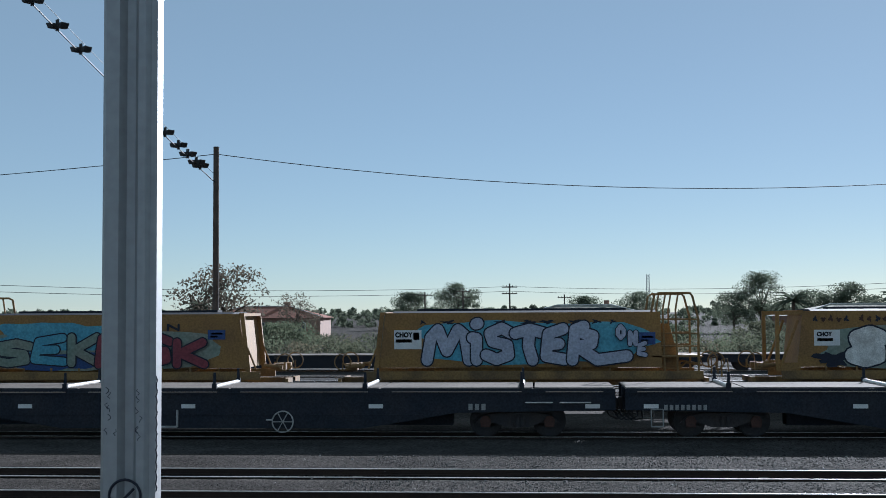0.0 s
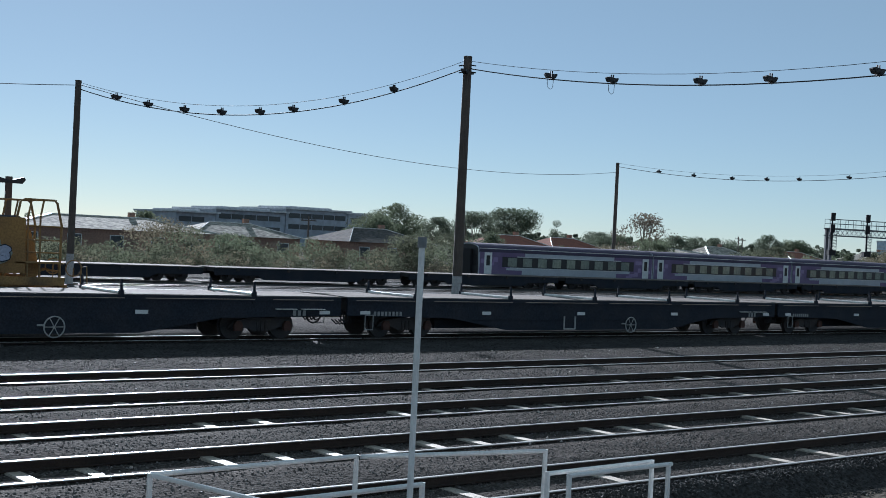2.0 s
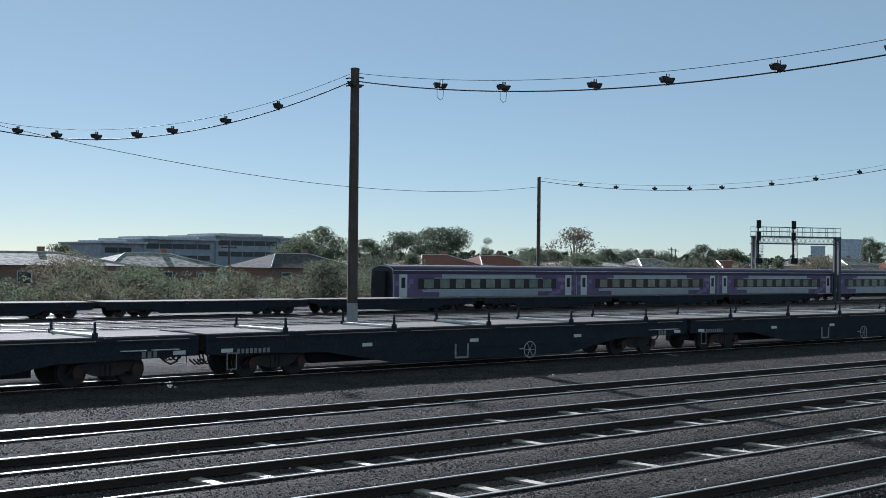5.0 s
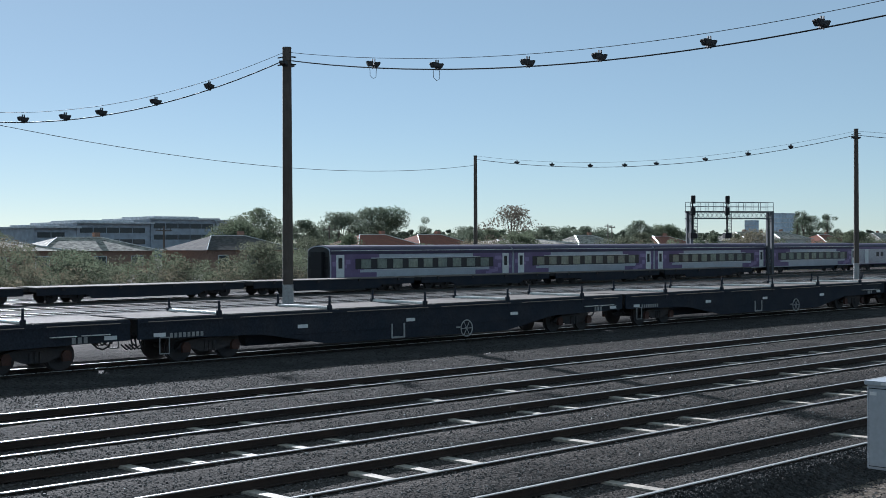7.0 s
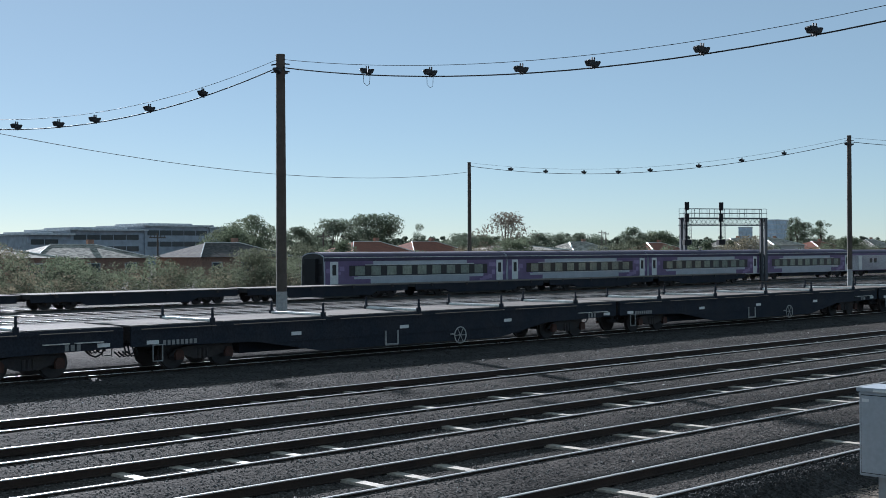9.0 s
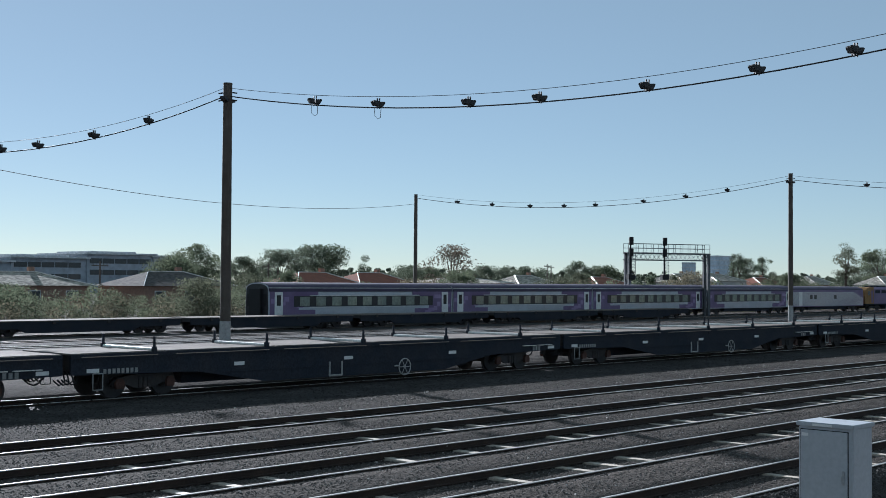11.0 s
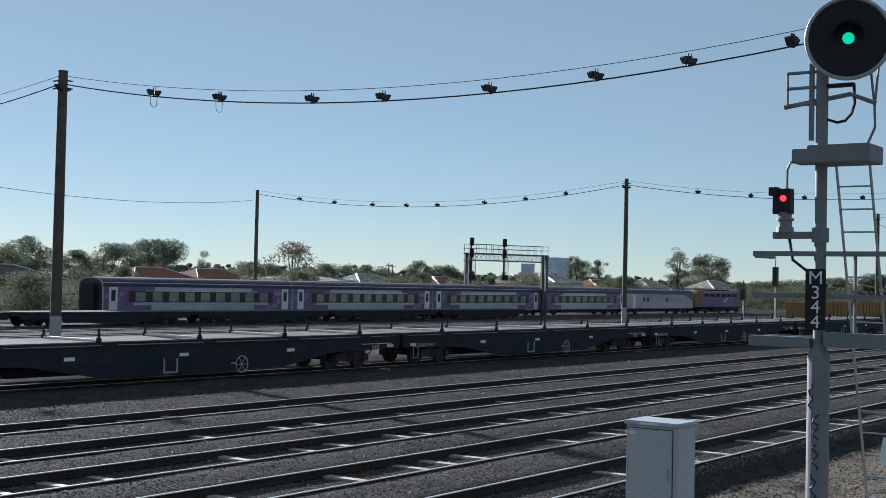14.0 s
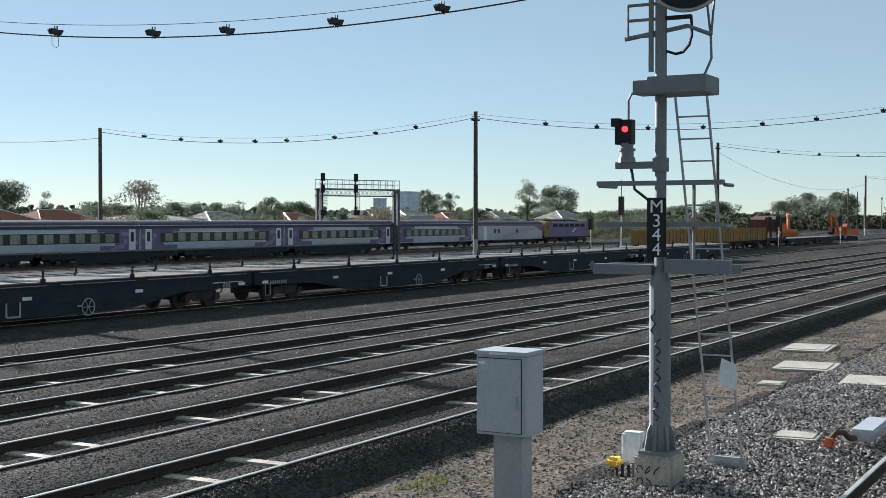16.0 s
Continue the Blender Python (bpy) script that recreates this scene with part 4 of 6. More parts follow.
TRAIN_Y, TAIL = 79.5, 72.0
coach = build_coach(TAIL + 10.9, TRAIN_Y, "grey and purple passenger coach with a row of pale windows")
for k in range(1, 4):
    copy_thing(coach, pose(TAIL + 10.9 + 21.6 * k, TRAIN_Y, 0))


def build_van(x, y):
    c = thing("power_van", x, y, 0, "ribbed stainless and purple power van with few windows", "railway coach", "coaches of the passenger train")
    H, W = 10.6, 1.45
    bm = bmesh.new()
    extrude_x(bm, coach_section(W, 0.75, 2.95, 3.42), -H, H)
    part("body", bm, PURPLE, c, "purple van body")
    bm = bmesh.new()
    for k in range(14):
        ribbon(bm, -H + 0.3, H - 0.2 - (0 if k < 7 else (k - 7) * 0.45), 0.85 + k * 0.135, 0.95 + k * 0.135, W + 0.03)
    loose_parts("side_rib", bm, STAINLESS, c, "ribbed stainless side strip")
    bm = bmesh.new()
    prof = [(W - 0.03, 2.96)] + [((W - 0.02) * math.cos(t * math.pi / 10), 2.97 + 0.48 * math.sin(t * math.pi / 10)) for t in range(1, 10)] + [(-W + 0.03, 2.96)]
    extrude_x(bm, prof, -H + 0.05, H - 0.05)
    part("roof", bm, DARKPURPLE, c)
    for cx in (-5.2, -4.0, 1.8):
        bm = bmesh.new()
        ribbon(bm, cx - 0.35, cx + 0.35, 1.75, 2.3, W + 0.05)
        part("window", bm, COACHDARK, c, "small dark window")
    bm = bmesh.new()
    ribbon(bm, -8.6, -7.7, 0.85, 2.7, W + 0.05)
    part("door", bm, WHITE, c, "white van door")
    bm = bmesh.new()
    for s in (-1, 1):
        box(bm, s * H - 0.3, s * H + 0.3, -0.7, 0.7, 0.95, 3.0)
    box(bm, -5.5, 5.5, -1.2, 1.2, 0.35, 0.76)
    part("underframe", bm, BLACKSTEEL, c)
    for bx in (-7.6, 7.6):
        build_bogie(c, bx, -1.3, 1.3, 2.4, BOGIE)


build_van(TAIL + 97.2, TRAIN_Y)


def build_locomotive(x, y):
    c = thing("locomotive", x, y, 0, "purple diesel locomotive with yellow cab ends", "locomotive")
    W = 1.42
    bm = bmesh.new()
    extrude_x(bm, [(-W, 1.0), (W, 1.0), (W, 3.1), (W - 0.35, 3.4), (-W + 0.35, 3.4), (-W, 3.1)], -6.7, 6.7)
    part("body", bm, PURPLE, c, "purple engine body")
    for s in (-1, 1):
        bm = bmesh.new()
        pts = [(s * 6.7, 1.0), (s * 9.5, 1.0), (s * 9.55, 2.1), (s * 9.1, 2.95), (s * 8.6, 3.35), (s * 6.7, 3.4)]
        extrude_y(bm, pts, -W, W)
        cab = part("cab", bm, YELLOW, c, "yellow driving cab")
        bm = bmesh.new()
        ribbon(bm, min(s * 7.9, s * 8.6), max(s * 7.9, s * 8.6), 2.2, 2.8, W)
        part("cab_window", bm, GLASS, cab)
        bm = bmesh.new()
        ribbon(bm, min(s * 7.0, s * 7.5), max(s * 7.0, s * 7.5), 1.1, 2.9, W)
        part("cab_door", bm, PURPLE, cab)
    bm = bmesh.new()
    for k in range(6):
        ribbon(bm, -6.2 + k * 2.1, -4.6 + k * 2.1, 2.5, 2.95, W)
    part("grille", bm, BLACKSTEEL, c, "dark radiator grilles")
    bm = bmesh.new()
    for k in range(4):
        box(bm, -5.5 + k * 3, -4.0 + k * 3, -0.6, 0.6, 3.4, 3.55)
    part("roof_fan", bm, BLACKSTEEL, c)
    bm = bmesh.new()
    extrude_y(bm, [(0.8, 1.7), (2.2, 2.3), (2.7, 2.3), (1.5, 1.7)], -W - 0.012, W + 0.012)
    part("livery_flash", bm, WHITEBAR, c, "pale livery flash")
    bm = bmesh.new()
    box(bm, -9.5, 9.5, -1.3, 1.3, 0.8, 1.0)
    box(bm, -2.6, 2.6, -1.25, 1.25, 0.25, 0.8)
    part("underframe", bm, BLACKSTEEL, c, "underframe and fuel tank")
    for bx in (-5.8, 5.8):
        build_bogie(c, bx, -1.3, 1.3, 3.4, BOGIE)


build_locomotive(TAIL + 118.0, TRAIN_Y)


# ---- poles, wires and floodlights ----
def build_pole(x, y, top, r, label, arm=True, turn=0.0):
    p = thing("light_pole", x, y, -0.3, label, "pole", "yard light poles", rz=turn)
    bm = bmesh.new()
    rod(bm, (0, 0, 0), (0, 0, top + 0.26), r * 1.1, r * 0.9, 14)
    rod(bm, (0, 0, top + 0.26), (0, 0, top + 0.31), r, r * 0.9, 12)
    part("shaft", bm, TIMBER, p, "dark weathered timber shaft", smooth=False)
    bm = bmesh.new()
    rod(bm, (0, 0, 0), (0, 0, 2.0), r * 1.18, r * 1.1, 12)
    part("foot", bm, POLEBASE, p, "pale grey painted foot")
    if arm:
        bm = bmesh.new()
        z = top - 0.62
        for s in (-1, 1):
            extrude_y(bm, [(s * r, z), (s * (r + 0.42), z + 0.1), (s * (r + 0.42), z + 0.22), (s * r, z + 0.2)], -0.14, 0.14)
        part("cable_bracket", bm, LAMPBODY, p, "dark bracket pair")
        bm = bmesh.new()
        for z in (top - 0.15, top - 0.5):
            for s in (-1, 1):
                rod(bm, (0, s * r, z), (0, s * (r + 0.22), z - 0.03), 0.035, n=6)
        part("insulator", bm, LAMPBODY, p)
    return p


def sag_point(a, b, sag, t):
    a, b = Vector(a), Vector(b)
    p = a.lerp(b, t)
    p.z -= 4 * sag * t * (1 - t)
    return p


def build_wire(a, b, sag, r, label, group="overhead wires"):
    bm = bmesh.new()
    tube(bm, [sag_point(a, b, sag, k / 28) for k in range(29)], r, 5)
    ob = part("overhead_wire", bm, CABLE, None, label)
    tagged(ob, "", "cable", group)


def build_floodlight(p, rz, loop=False):
    """Two hooded lamp heads back to back on a clamp between the support wire and the cable."""
    f = thing("floodlight", p[0], p[1], p[2], "dark twin floodlight clamped to the overhead cable", "floodlight", "floodlights on the cables", rz=rz)
    bm = bmesh.new()
    box(bm, -0.05, -0.01, -0.03, 0.03, -0.04, 0.4)
    box(bm, 0.05, 0.09, -0.03, 0.03, -0.04, 0.4)
    box(bm, -0.2, 0.2, -0.02, 0.02, 0.06, 0.11)
    part("clamp", bm, LAMPBODY, f)
    for s in (-1, 1):
        bm = bmesh.new()
        pts = [(s * 0.03, 0.06), (s * 0.24, 0.05), (s * 0.34, 0.24), (s * 0.31, 0.27), (s * 0.03, 0.25)]
        extrude_y(bm, pts, s * 0.12 - 0.17, s * 0.12 + 0.17)
        part("lamp_head", bm, LAMPBODY, f, "hooded lamp head", bevel=0.02)
    if loop:
        bm = bmesh.new()
        tube(bm, [(-0.15, 0, -0.02), (-0.14, 0, -0.35), (0, 0, -0.48), (0.12, 0, -0.4), (0.14, 0, -0.02)], 0.012, 4)
        part("slack_lead", bm, CABLE, f, "loop of slack lead")
    return f


P0, P1, P2, P3, P4, P5, P6 = (-15.06, 58.9, 11.96), (32.37, 67.34, 11.61), (44.64, 47.37, 12.9), (108.65, 97.4, 13.41), (115.5, 55.6, 13.92), (180.4, 51.6, 14.3), (299.0, 54.0, 13.4)
A2, A0, A4, A5 = (46.3, 4.0, 13.1), (-18.75, 26.39, 19.6), (118.2, 12.6, 14.2), (182.0, 10.0, 14.2)
for p, r, arm, turn in ((P0, 0.16, False, 0), (P1, 0.19, False, 0), (P2, 0.235, True, 32), (P3, 0.21, False, 0), (P4, 0.22, True, 0), (P5, 0.24, True, 0), (P6, 0.22, False, 0), (A2, 0.23, True, 0), (A0, 0.22, True, 0), (A4, 0.22, True, 0), (A5, 0.22, True, 0)):
    build_pole(p[0], p[1], p[2], r, "tall dark timber yard pole with a pale foot", arm, turn)


def lamp_span(a, b, za, zb, sag, spots, gap=0.38, loops=()):
    """A support wire and a heavier cable below it, with floodlights at parts of the way."""
    lo_a, lo_b = (a[0], a[1], za), (b[0], b[1], zb)
    build_wire((a[0], a[1], za + gap), (b[0], b[1], zb + gap), sag - 0.12, 0.012, "thin support wire above the lamp cable")
    build_wire(lo_a, lo_b, sag, 0.028, "sagging black lamp cable")
    ang = math.degrees(math.atan2(b[1] - a[1], b[0] - a[0]))
    for k, t in enumerate(spots):
        q = sag_point(lo_a, lo_b, sag, t)
        build_floodlight(q, ang + 62 + (k * 37 % 13) - 6, k in loops)


lamp_span(P2, A2, 12.3, 12.6, 2.1, (0.137, 0.226, 0.34, 0.42, 0.528, 0.625, 0.702, 0.78, 0.88), loops=(0, 1))
lamp_span(P1, P2, 11.15, 12.35, 1.95, (0.11, 0.2, 0.3, 0.4, 0.5, 0.585, 0.71, 0.83))
lamp_span(P3, P4, 13.0, 13.35, 1.75, (0.13, 0.235, 0.345, 0.44, 0.525, 0.65, 0.755, 0.855))
lamp_span(P4, A4, 13.35, 13.3, 1.75, (0.166, 0.282, 0.394, 0.51, 0.63, 0.735, 0.86))
lamp_span(A0, P0, 19.13, 10.12, 0.37, (0.339, 0.439, 0.496, 0.554, 0.679, 0.805, 0.852, 0.887, 0.92, 0.935))
lamp_span(P5, A5, 13.9, 13.5, 1.8, (0.2, 0.33, 0.45, 0.57, 0.7, 0.82))
lamp_span(P6, (300.0, 12.0, 13.0), 13.0, 13.2, 1.5, (0.2, 0.35, 0.5, 0.65))
build_wire((P0[0], P0[1], 11.6), (P1[0], P1[1], 11.35), 1.5, 0.02, "plain wire between two poles")
build_wire((P1[0], P1[1], 11.4), (P3[0], P3[1], 12.35), 1.95, 0.02, "plain wire between two poles")
build_wire((P0[0], P0[1], 11.6), (-90.0, 62.0, 11.5), 1.6, 0.02, "plain wire to the next pole")
build_wire((P5[0], P5[1], 13.0), (P6[0], P6[1], 11.6), 3.0, 0.02, "plain wire to a far pole")


# ---- signal gantry over the main line ----
def build_gantry():
    g = thing("signal_gantry", 127.4, 81.6, -0.2, "grey lattice signal gantry spanning the main line", "signal gantry")
    g.matrix_world = Matrix.Translation((127.4, 82.0, -0.2)) @ Matrix.Rotation(math.atan2(77.5 - 82.0, 136.9 - 127.4), 4, "Z")
    span = math.hypot(9.5, 4.5)
    for x in (0.0, span):
        bm = bmesh.new()
        for dy in (-0.42, 0.42):
            box(bm, x - 0.16, x + 0.16, dy - 0.16, dy + 0.16, 0, 7.35)
        for k in range(7):
            rod(bm, (x, -0.42, 0.5 + k), (x, 0.42, 1.4 + k), 0.05, n=5)
        part("leg", bm, GANTRY, g, "grey twin-column leg")
    bm = bmesh.new()
    for dy in (-0.5, 0.5):
        for z in (6.55, 7.3):
            box(bm, -0.3, span + 0.2, dy - 0.06, dy + 0.06, z - 0.06, z + 0.06)
        n = 9
        for k in range(n):
            a, b = k * span / n, (k + 1) * span / n
            rod(bm, (a, dy, 6.55), ((a + b) / 2, dy, 7.3), 0.035, n=5)
            rod(bm, ((a + b) / 2, dy, 7.3), (b, dy, 6.55), 0.035, n=5)
    box(bm, -0.3, span + 0.2, -0.5, 0.5, 7.36, 7.4)
    part("truss", bm, GANTRY, g, "grey lattice truss and walkway")
    bm = bmesh.new()
    for dy in (-0.55, 0.55):
        for z in (7.9, 8.4):
            rod(bm, (-0.2, dy, z), (span + 0.1, dy, z), 0.03, n=5)
        for k in range(12):
            rod(bm, (-0.2 + k * (span + 0.3) / 11, dy, 7.38), (-0.2 + k * (span + 0.3) / 11, dy, 8.4), 0.03, n=5)
    part("handrail", bm, GREYPAINT, g, "pale walkway handrail")
    for x in (-0.1, 4.3):
        bm = bmesh.new()
        rod(bm, (x, -0.85, 4.6), (x, -0.85, 8.3), 0.09, n=8)
        for z in (8.2, 6.9):
            rod(bm, (x, -1.0, z), (x, -1.0, z + 0.9), 0.26, n=14)
        box(bm, x - 0.4, x + 0.4, -1.15, -0.6, 4.3, 4.9)
        part("signal_head", bm, BLACK, g, "black signal heads on a post")
        bm = bmesh.new()
        for dx in (0.45, 0.95):
            rod(bm, (x + dx, -0.3, 4.4), (x + dx, -0.3, 7.3), 0.03, n=5)
        for k in range(8):
            rod(bm, (x + 0.45, -0.3, 4.6 + k * 0.35), (x + 0.95, -0.3, 4.6 + k * 0.35), 0.025, n=5)
            rod(bm, (x + 0.45, -0.3, 4.6 + k * 0.35), (x + 0.95, -0.3, 4.95 + k * 0.35), 0.02, n=5)
        part("cage_ladder", bm, GANTRY, g, "caged access ladder")


build_gantry()


# ---- near signal mast ----
def build_signal_mast():
    x, y, g = 26.0, 5.63, -0.36
    s = thing("signal_mast", x, y, g, "grey colour-light signal mast with number plate and ladder", "railway signal")
    z = -g
    bm = bmesh.new()
    rod(bm, (0, 0, 0.55), (0, 0, 3.0), 0.155, n=20)
    rod(bm, (0, 0, 3.0), (0, 0, 3.16), 0.155, 0.085, 20)
    rod(bm, (0, 0, 3.16), (0, 0, 7.2), 0.085, n=18)
    part("mast", bm, GREYPAINT, s, "grey stepped tubular mast", smooth=False)
    bm = bmesh.new()
    extrude_z(bm, [(-0.29, -0.29), (0.29, -0.29), (0.29, 0.29), (-0.29, 0.29)], -0.2, 0.5)
    part("footing", bm, CONCRETE, s, "scrawled pale concrete footing", bevel=0.03)
    for k, z0 in enumerate((0.28, 0.28, 0.28, 0.1, 0.1)):
        y0 = 0.2 - (k % 3) * 0.13
        bm = bmesh.new()
        tube(bm, [(-0.294, y0 - 0.05 * math.cos(t * 1.1 + k), z0 + 0.06 * math.sin(t * 1.1 + k * 2) + 0.02) for t in range(5)], 0.009, 5)
        part("scrawl_mark", bm, INK, s, "dark scrawled mark")
    bm = bmesh.new()
    box(bm, -0.24, 0.24, -0.24, 0.24, 0.5, 0.56)
    flange = part("base_flange", bm, GREYPAINT, s, "base flange")
    for k in range(8):
        bm = bmesh.new()
        a = k * math.pi / 4
        c, d = math.cos(a), math.sin(a)
        v = [bm.verts.new(p) for p in ((c * 0.15, d * 0.15, 0.56), (c * 0.25, d * 0.25, 0.56), (c * 0.2, d * 0.2, 0.85), (c * 0.15, d * 0.15, 0.95))]
        bm.faces.new(v)
        w = [bm.verts.new((p.co.x - d * 0.02, p.co.y + c * 0.02, p.co.z)) for p in v]
        bm.faces.new(w[::-1])
        for i in range(4):
            bm.faces.new((v[i], v[(i + 1) % 4], w[(i + 1) % 4], w[i]))
        part("rib", bm, GREYPAINT, flange)
    # platforms: beams at right angles to the line of sight, seen edge on
    bm = bmesh.new()
    box(bm, -0.12, 0.05, 0.1, 1.0, z + 2.75, z + 2.9)
    box(bm, -0.12, 0.05, -1.05, -0.1, z + 2.78, z + 2.98)
    box(bm, 0.5, 0.55, -1.05, 1.0, z + 2.76, z + 2.9)
    part("lower_platform", bm, GREYPAINT, s, "grey lower platform channel")
    bm = bmesh.new()
    for zz in (z + 3.45, z + 4.05):
        extrude_z(bm, [(-0.12, 0.95), (-0.05, 0.95), (0.05, -0.2), (0.0, -0.95), (-0.1, -0.95), (-0.05, -0.2)], zz, zz + 0.07)
        rod(bm, (0.0, 0.95, zz), (0.55, 0.9, zz), 0.03, n=6)
        rod(bm, (0.0, -0.95, zz), (0.55, -0.9, zz), 0.03, n=6)
    for yy in (-0.5,):
        rod(bm, (0.0, yy, z + 2.9), (0.0, yy, z + 4.1), 0.025, n=6)
    part("guard_rail", bm, GREYPAINT, s, "grey guard rails")
    bm = bmesh.new()
    box(bm, -0.32, 0.35, -0.76, 0.1, z + 5.35, z + 5.6)
    box(bm, -0.1, 0.3, 0.1, 0.4, z + 5.38, z + 5.58)
    part("upper_platform", bm, GREYPAINT, s, "grey boxed upper platform", bevel=0.01)
    bm = bmesh.new()
    box(bm, -0.06, 0.0, 0.11, 0.17, z + 5.7, z + 6.8)
    for zz in (6.22, 6.46, 6.68):
        rod(bm, (-0.03, 0.08, z + zz), (-0.03, 0.5, z + zz), 0.025, n=6)
    rod(bm, (-0.03, 0.5, z + 6.22), (-0.03, 0.5, z + 6.7), 0.02, n=6)
    tube(bm, [(0.0, 0.55, z + 6.2), (0.0, -0.4, z + 6.33), (0.0, -0.75, z + 6.18)], 0.035, 6)
    tube(bm, [(0.05, -0.62, z + 7.0), (0.05, -0.72, z + 6.15), (0.05, -0.73, z + 5.85), (0.05, -0.62, z + 5.6)], 0.02, 5)
    tube(bm, [(0.05, -0.8, z + 7.0), (0.05, -0.73, z + 6.2)], 0.018, 5)
    part("upper_guard", bm, GREYPAINT, s, "grey upper guard bars")
    # ladder, leaning away from the mast
    bm = bmesh.new()
    top, foot = Vector((0.45, -0.3, z + 5.4)), Vector((1.5, -0.55, 0.22))
    for dy in (-0.24, 0.24):
        rod(bm, top + Vector((0, dy, 0)), foot + Vector((0, dy, 0)), 0.022, n=6)
    for k in range(1, 17):
        p = top.lerp(foot, k / 17)
        rod(bm, p + Vector((0, -0.24, 0)), p + Vector((0, 0.24, 0)), 0.014, n=6)
    box(bm, foot.x - 0.04, foot.x + 0.04, foot.y - 0.3, foot.y + 0.3, 0.1, 0.26)
    part("ladder", bm, GALV, s, "thin steel access ladder")
    bm = bmesh.new()
    v = [bm.verts.new((1.12 - 0.02 * i, -0.68 + a * 0.5, 0.6 + 0.85 * b + 0.75)) for i, (b, a) in enumerate(((0.55, 0.2), (0.45, -0.25), (0.0, -0.3), (0.1, 0.3)))]
    bm.faces.new(v)
    w = [bm.verts.new(p.co + Vector((0.01, 0, 0))) for p in v]
    bm.faces.new(w[::-1])
    for i in range(4):
        bm.faces.new((v[i], v[(i + 1) % 4], w[(i + 1) % 4], w[i]))
    part("ladder_notice", bm, WHITE, s, "tilted blank white notice on the ladder")
    # main head: a round black background with a bright rim, turned to the camera
    face = Matrix.Translation((-0.3, -0.46, z + 7.06)) @ Matrix.Rotation(radians(198), 4, "Z") @ Matrix.Rotation(radians(90), 4, "Y")
    bm = bmesh.new()
    rod(bm, (0, 0, -0.06), (0, 0, 0.0), 0.55, n=48)
    bmesh.ops.transform(bm, matrix=face, verts=bm.verts[:])
    head = part("signal_disc", bm, BLACK, s, "round black signal background")
    bm = bmesh.new()
    tube(bm, [(0.56 * math.cos(t * math.pi / 24), 0.56 * math.sin(t * math.pi / 24), 0.0) for t in range(49)], 0.028, 8)
    bmesh.ops.transform(bm, matrix=face, verts=bm.verts[:])
    part("rim", bm, GALV, head, "pale metal rim")
    bm = bmesh.new()
    rod(bm, (0, 0, 0.0), (0, 0, 0.015), 0.08, n=24)
    bmesh.ops.transform(bm, matrix=face, verts=bm.verts[:])
    part("green_lens", bm, GREENLAMP, head, "lit green lens")
    bm = bmesh.new()
    ring = []
    for t in range(0, 13):
        a = math.pi * t / 12
        ring.append([bm.verts.new((0.2 * math.cos(a - math.pi / 2) * -1, 0.2 * math.sin(a - math.pi / 2), d)) for d in (0.0, 0.3)])
    for a, b in zip(ring, ring[1:]):
        bm.faces.new((a[0], b[0], b[1], a[1]))
    bmesh.ops.solidify(bm, geom=bm.faces[:], thickness=0.01)
    bmesh.ops.transform(bm, matrix=face, verts=bm.verts[:])
    part("hood", bm, BLACK, head, "black lens hood")
    bm = bmesh.new()
    box(bm, -0.04, 0.06, -0.45, 0.05, z + 6.44, z + 6.49)
    tube(bm, [(0.0, -0.45, z + 6.45), (0.0, -0.46, z + 6.2), (0.0, -0.42, z + 6.06), (0.0, -0.33, z + 5.96), (0.0, -0.22, z + 5.94), (0.0, -0.08, z + 5.99)], 0.022, 6)
    part("head_bracket", bm, BLACK, s, "bracket and looped lead")
    # small red head on a side arm
    bm = bmesh.new()
    box(bm, -0.08, 0.08, 0.42, 0.68, z + 4.66, z + 5.02)
    box(bm, -0.14, 0.02, 0.6, 0.72, z + 4.92, z + 5.04)
    lower = part("lower_head", bm, BLACK, s, "small black lower signal head")
    bm = bmesh.new()
    rod(bm, (-0.1, 0.52, z + 4.88), (-0.08, 0.52, z + 4.88), 0.045, n=16)
    part("red_lens", bm, REDLAMP, lower, "lit red lens")
    bm = bmesh.new()
    rod(bm, (0, 0.52, z + 4.39), (0, 0.52, z + 4.47), 0.13, 0.12, 16)
    rod(bm, (0, 0.52, z + 4.47), (0, 0.52, z + 4.56), 0.1, 0.1, 16)
    rod(bm, (0, 0.52, z + 4.56), (0, 0.52, z + 4.6), 0.125, 0.125, 16)
    rod(bm, (0, 0.52, z + 4.6), (0, 0.52, z + 4.68), 0.09, 0.1, 16)
    part("swivel_base", bm, GREYPAINT, lower, "grey swivel base")
    bm = bmesh.new()
    box(bm, -0.06, 0.06, 0.05, 0.68, z + 4.3, z + 4.4)
    rod(bm, (0, 0, z + 4.25), (0, 0, z + 4.45), 0.12, n=14)
    part("side_arm", bm, GREYPAINT, s, "grey side arm")
    bm = bmesh.new()
    tube(bm, [(0, 0.12, z + 5.42), (0, 0.45, z + 5.4), (0, 0.5, z + 5.3), (0, 0.5, z + 5.0)], 0.02, 6)
    part("lead", bm, GREYPAINT, s, "grey bent lead")
    bm = bmesh.new()
    tube(bm, [(0, 0.45, z + 4.3), (0, 0.4, z + 4.0), (0, 0.2, z + 3.85), (0, 0.05, z + 3.84)], 0.022, 6)
    part("lead", bm, CABLE, s, "black hanging lead")
    # number plate, turned to the camera
    turn = Matrix.Translation((-0.17, 0.0, z + 3.44)) @ Matrix.Rotation(radians(-72), 4, "Z")
    bm = bmesh.new()
    box(bm, -0.138, 0.138, -0.012, 0.012, -0.43, 0.43)
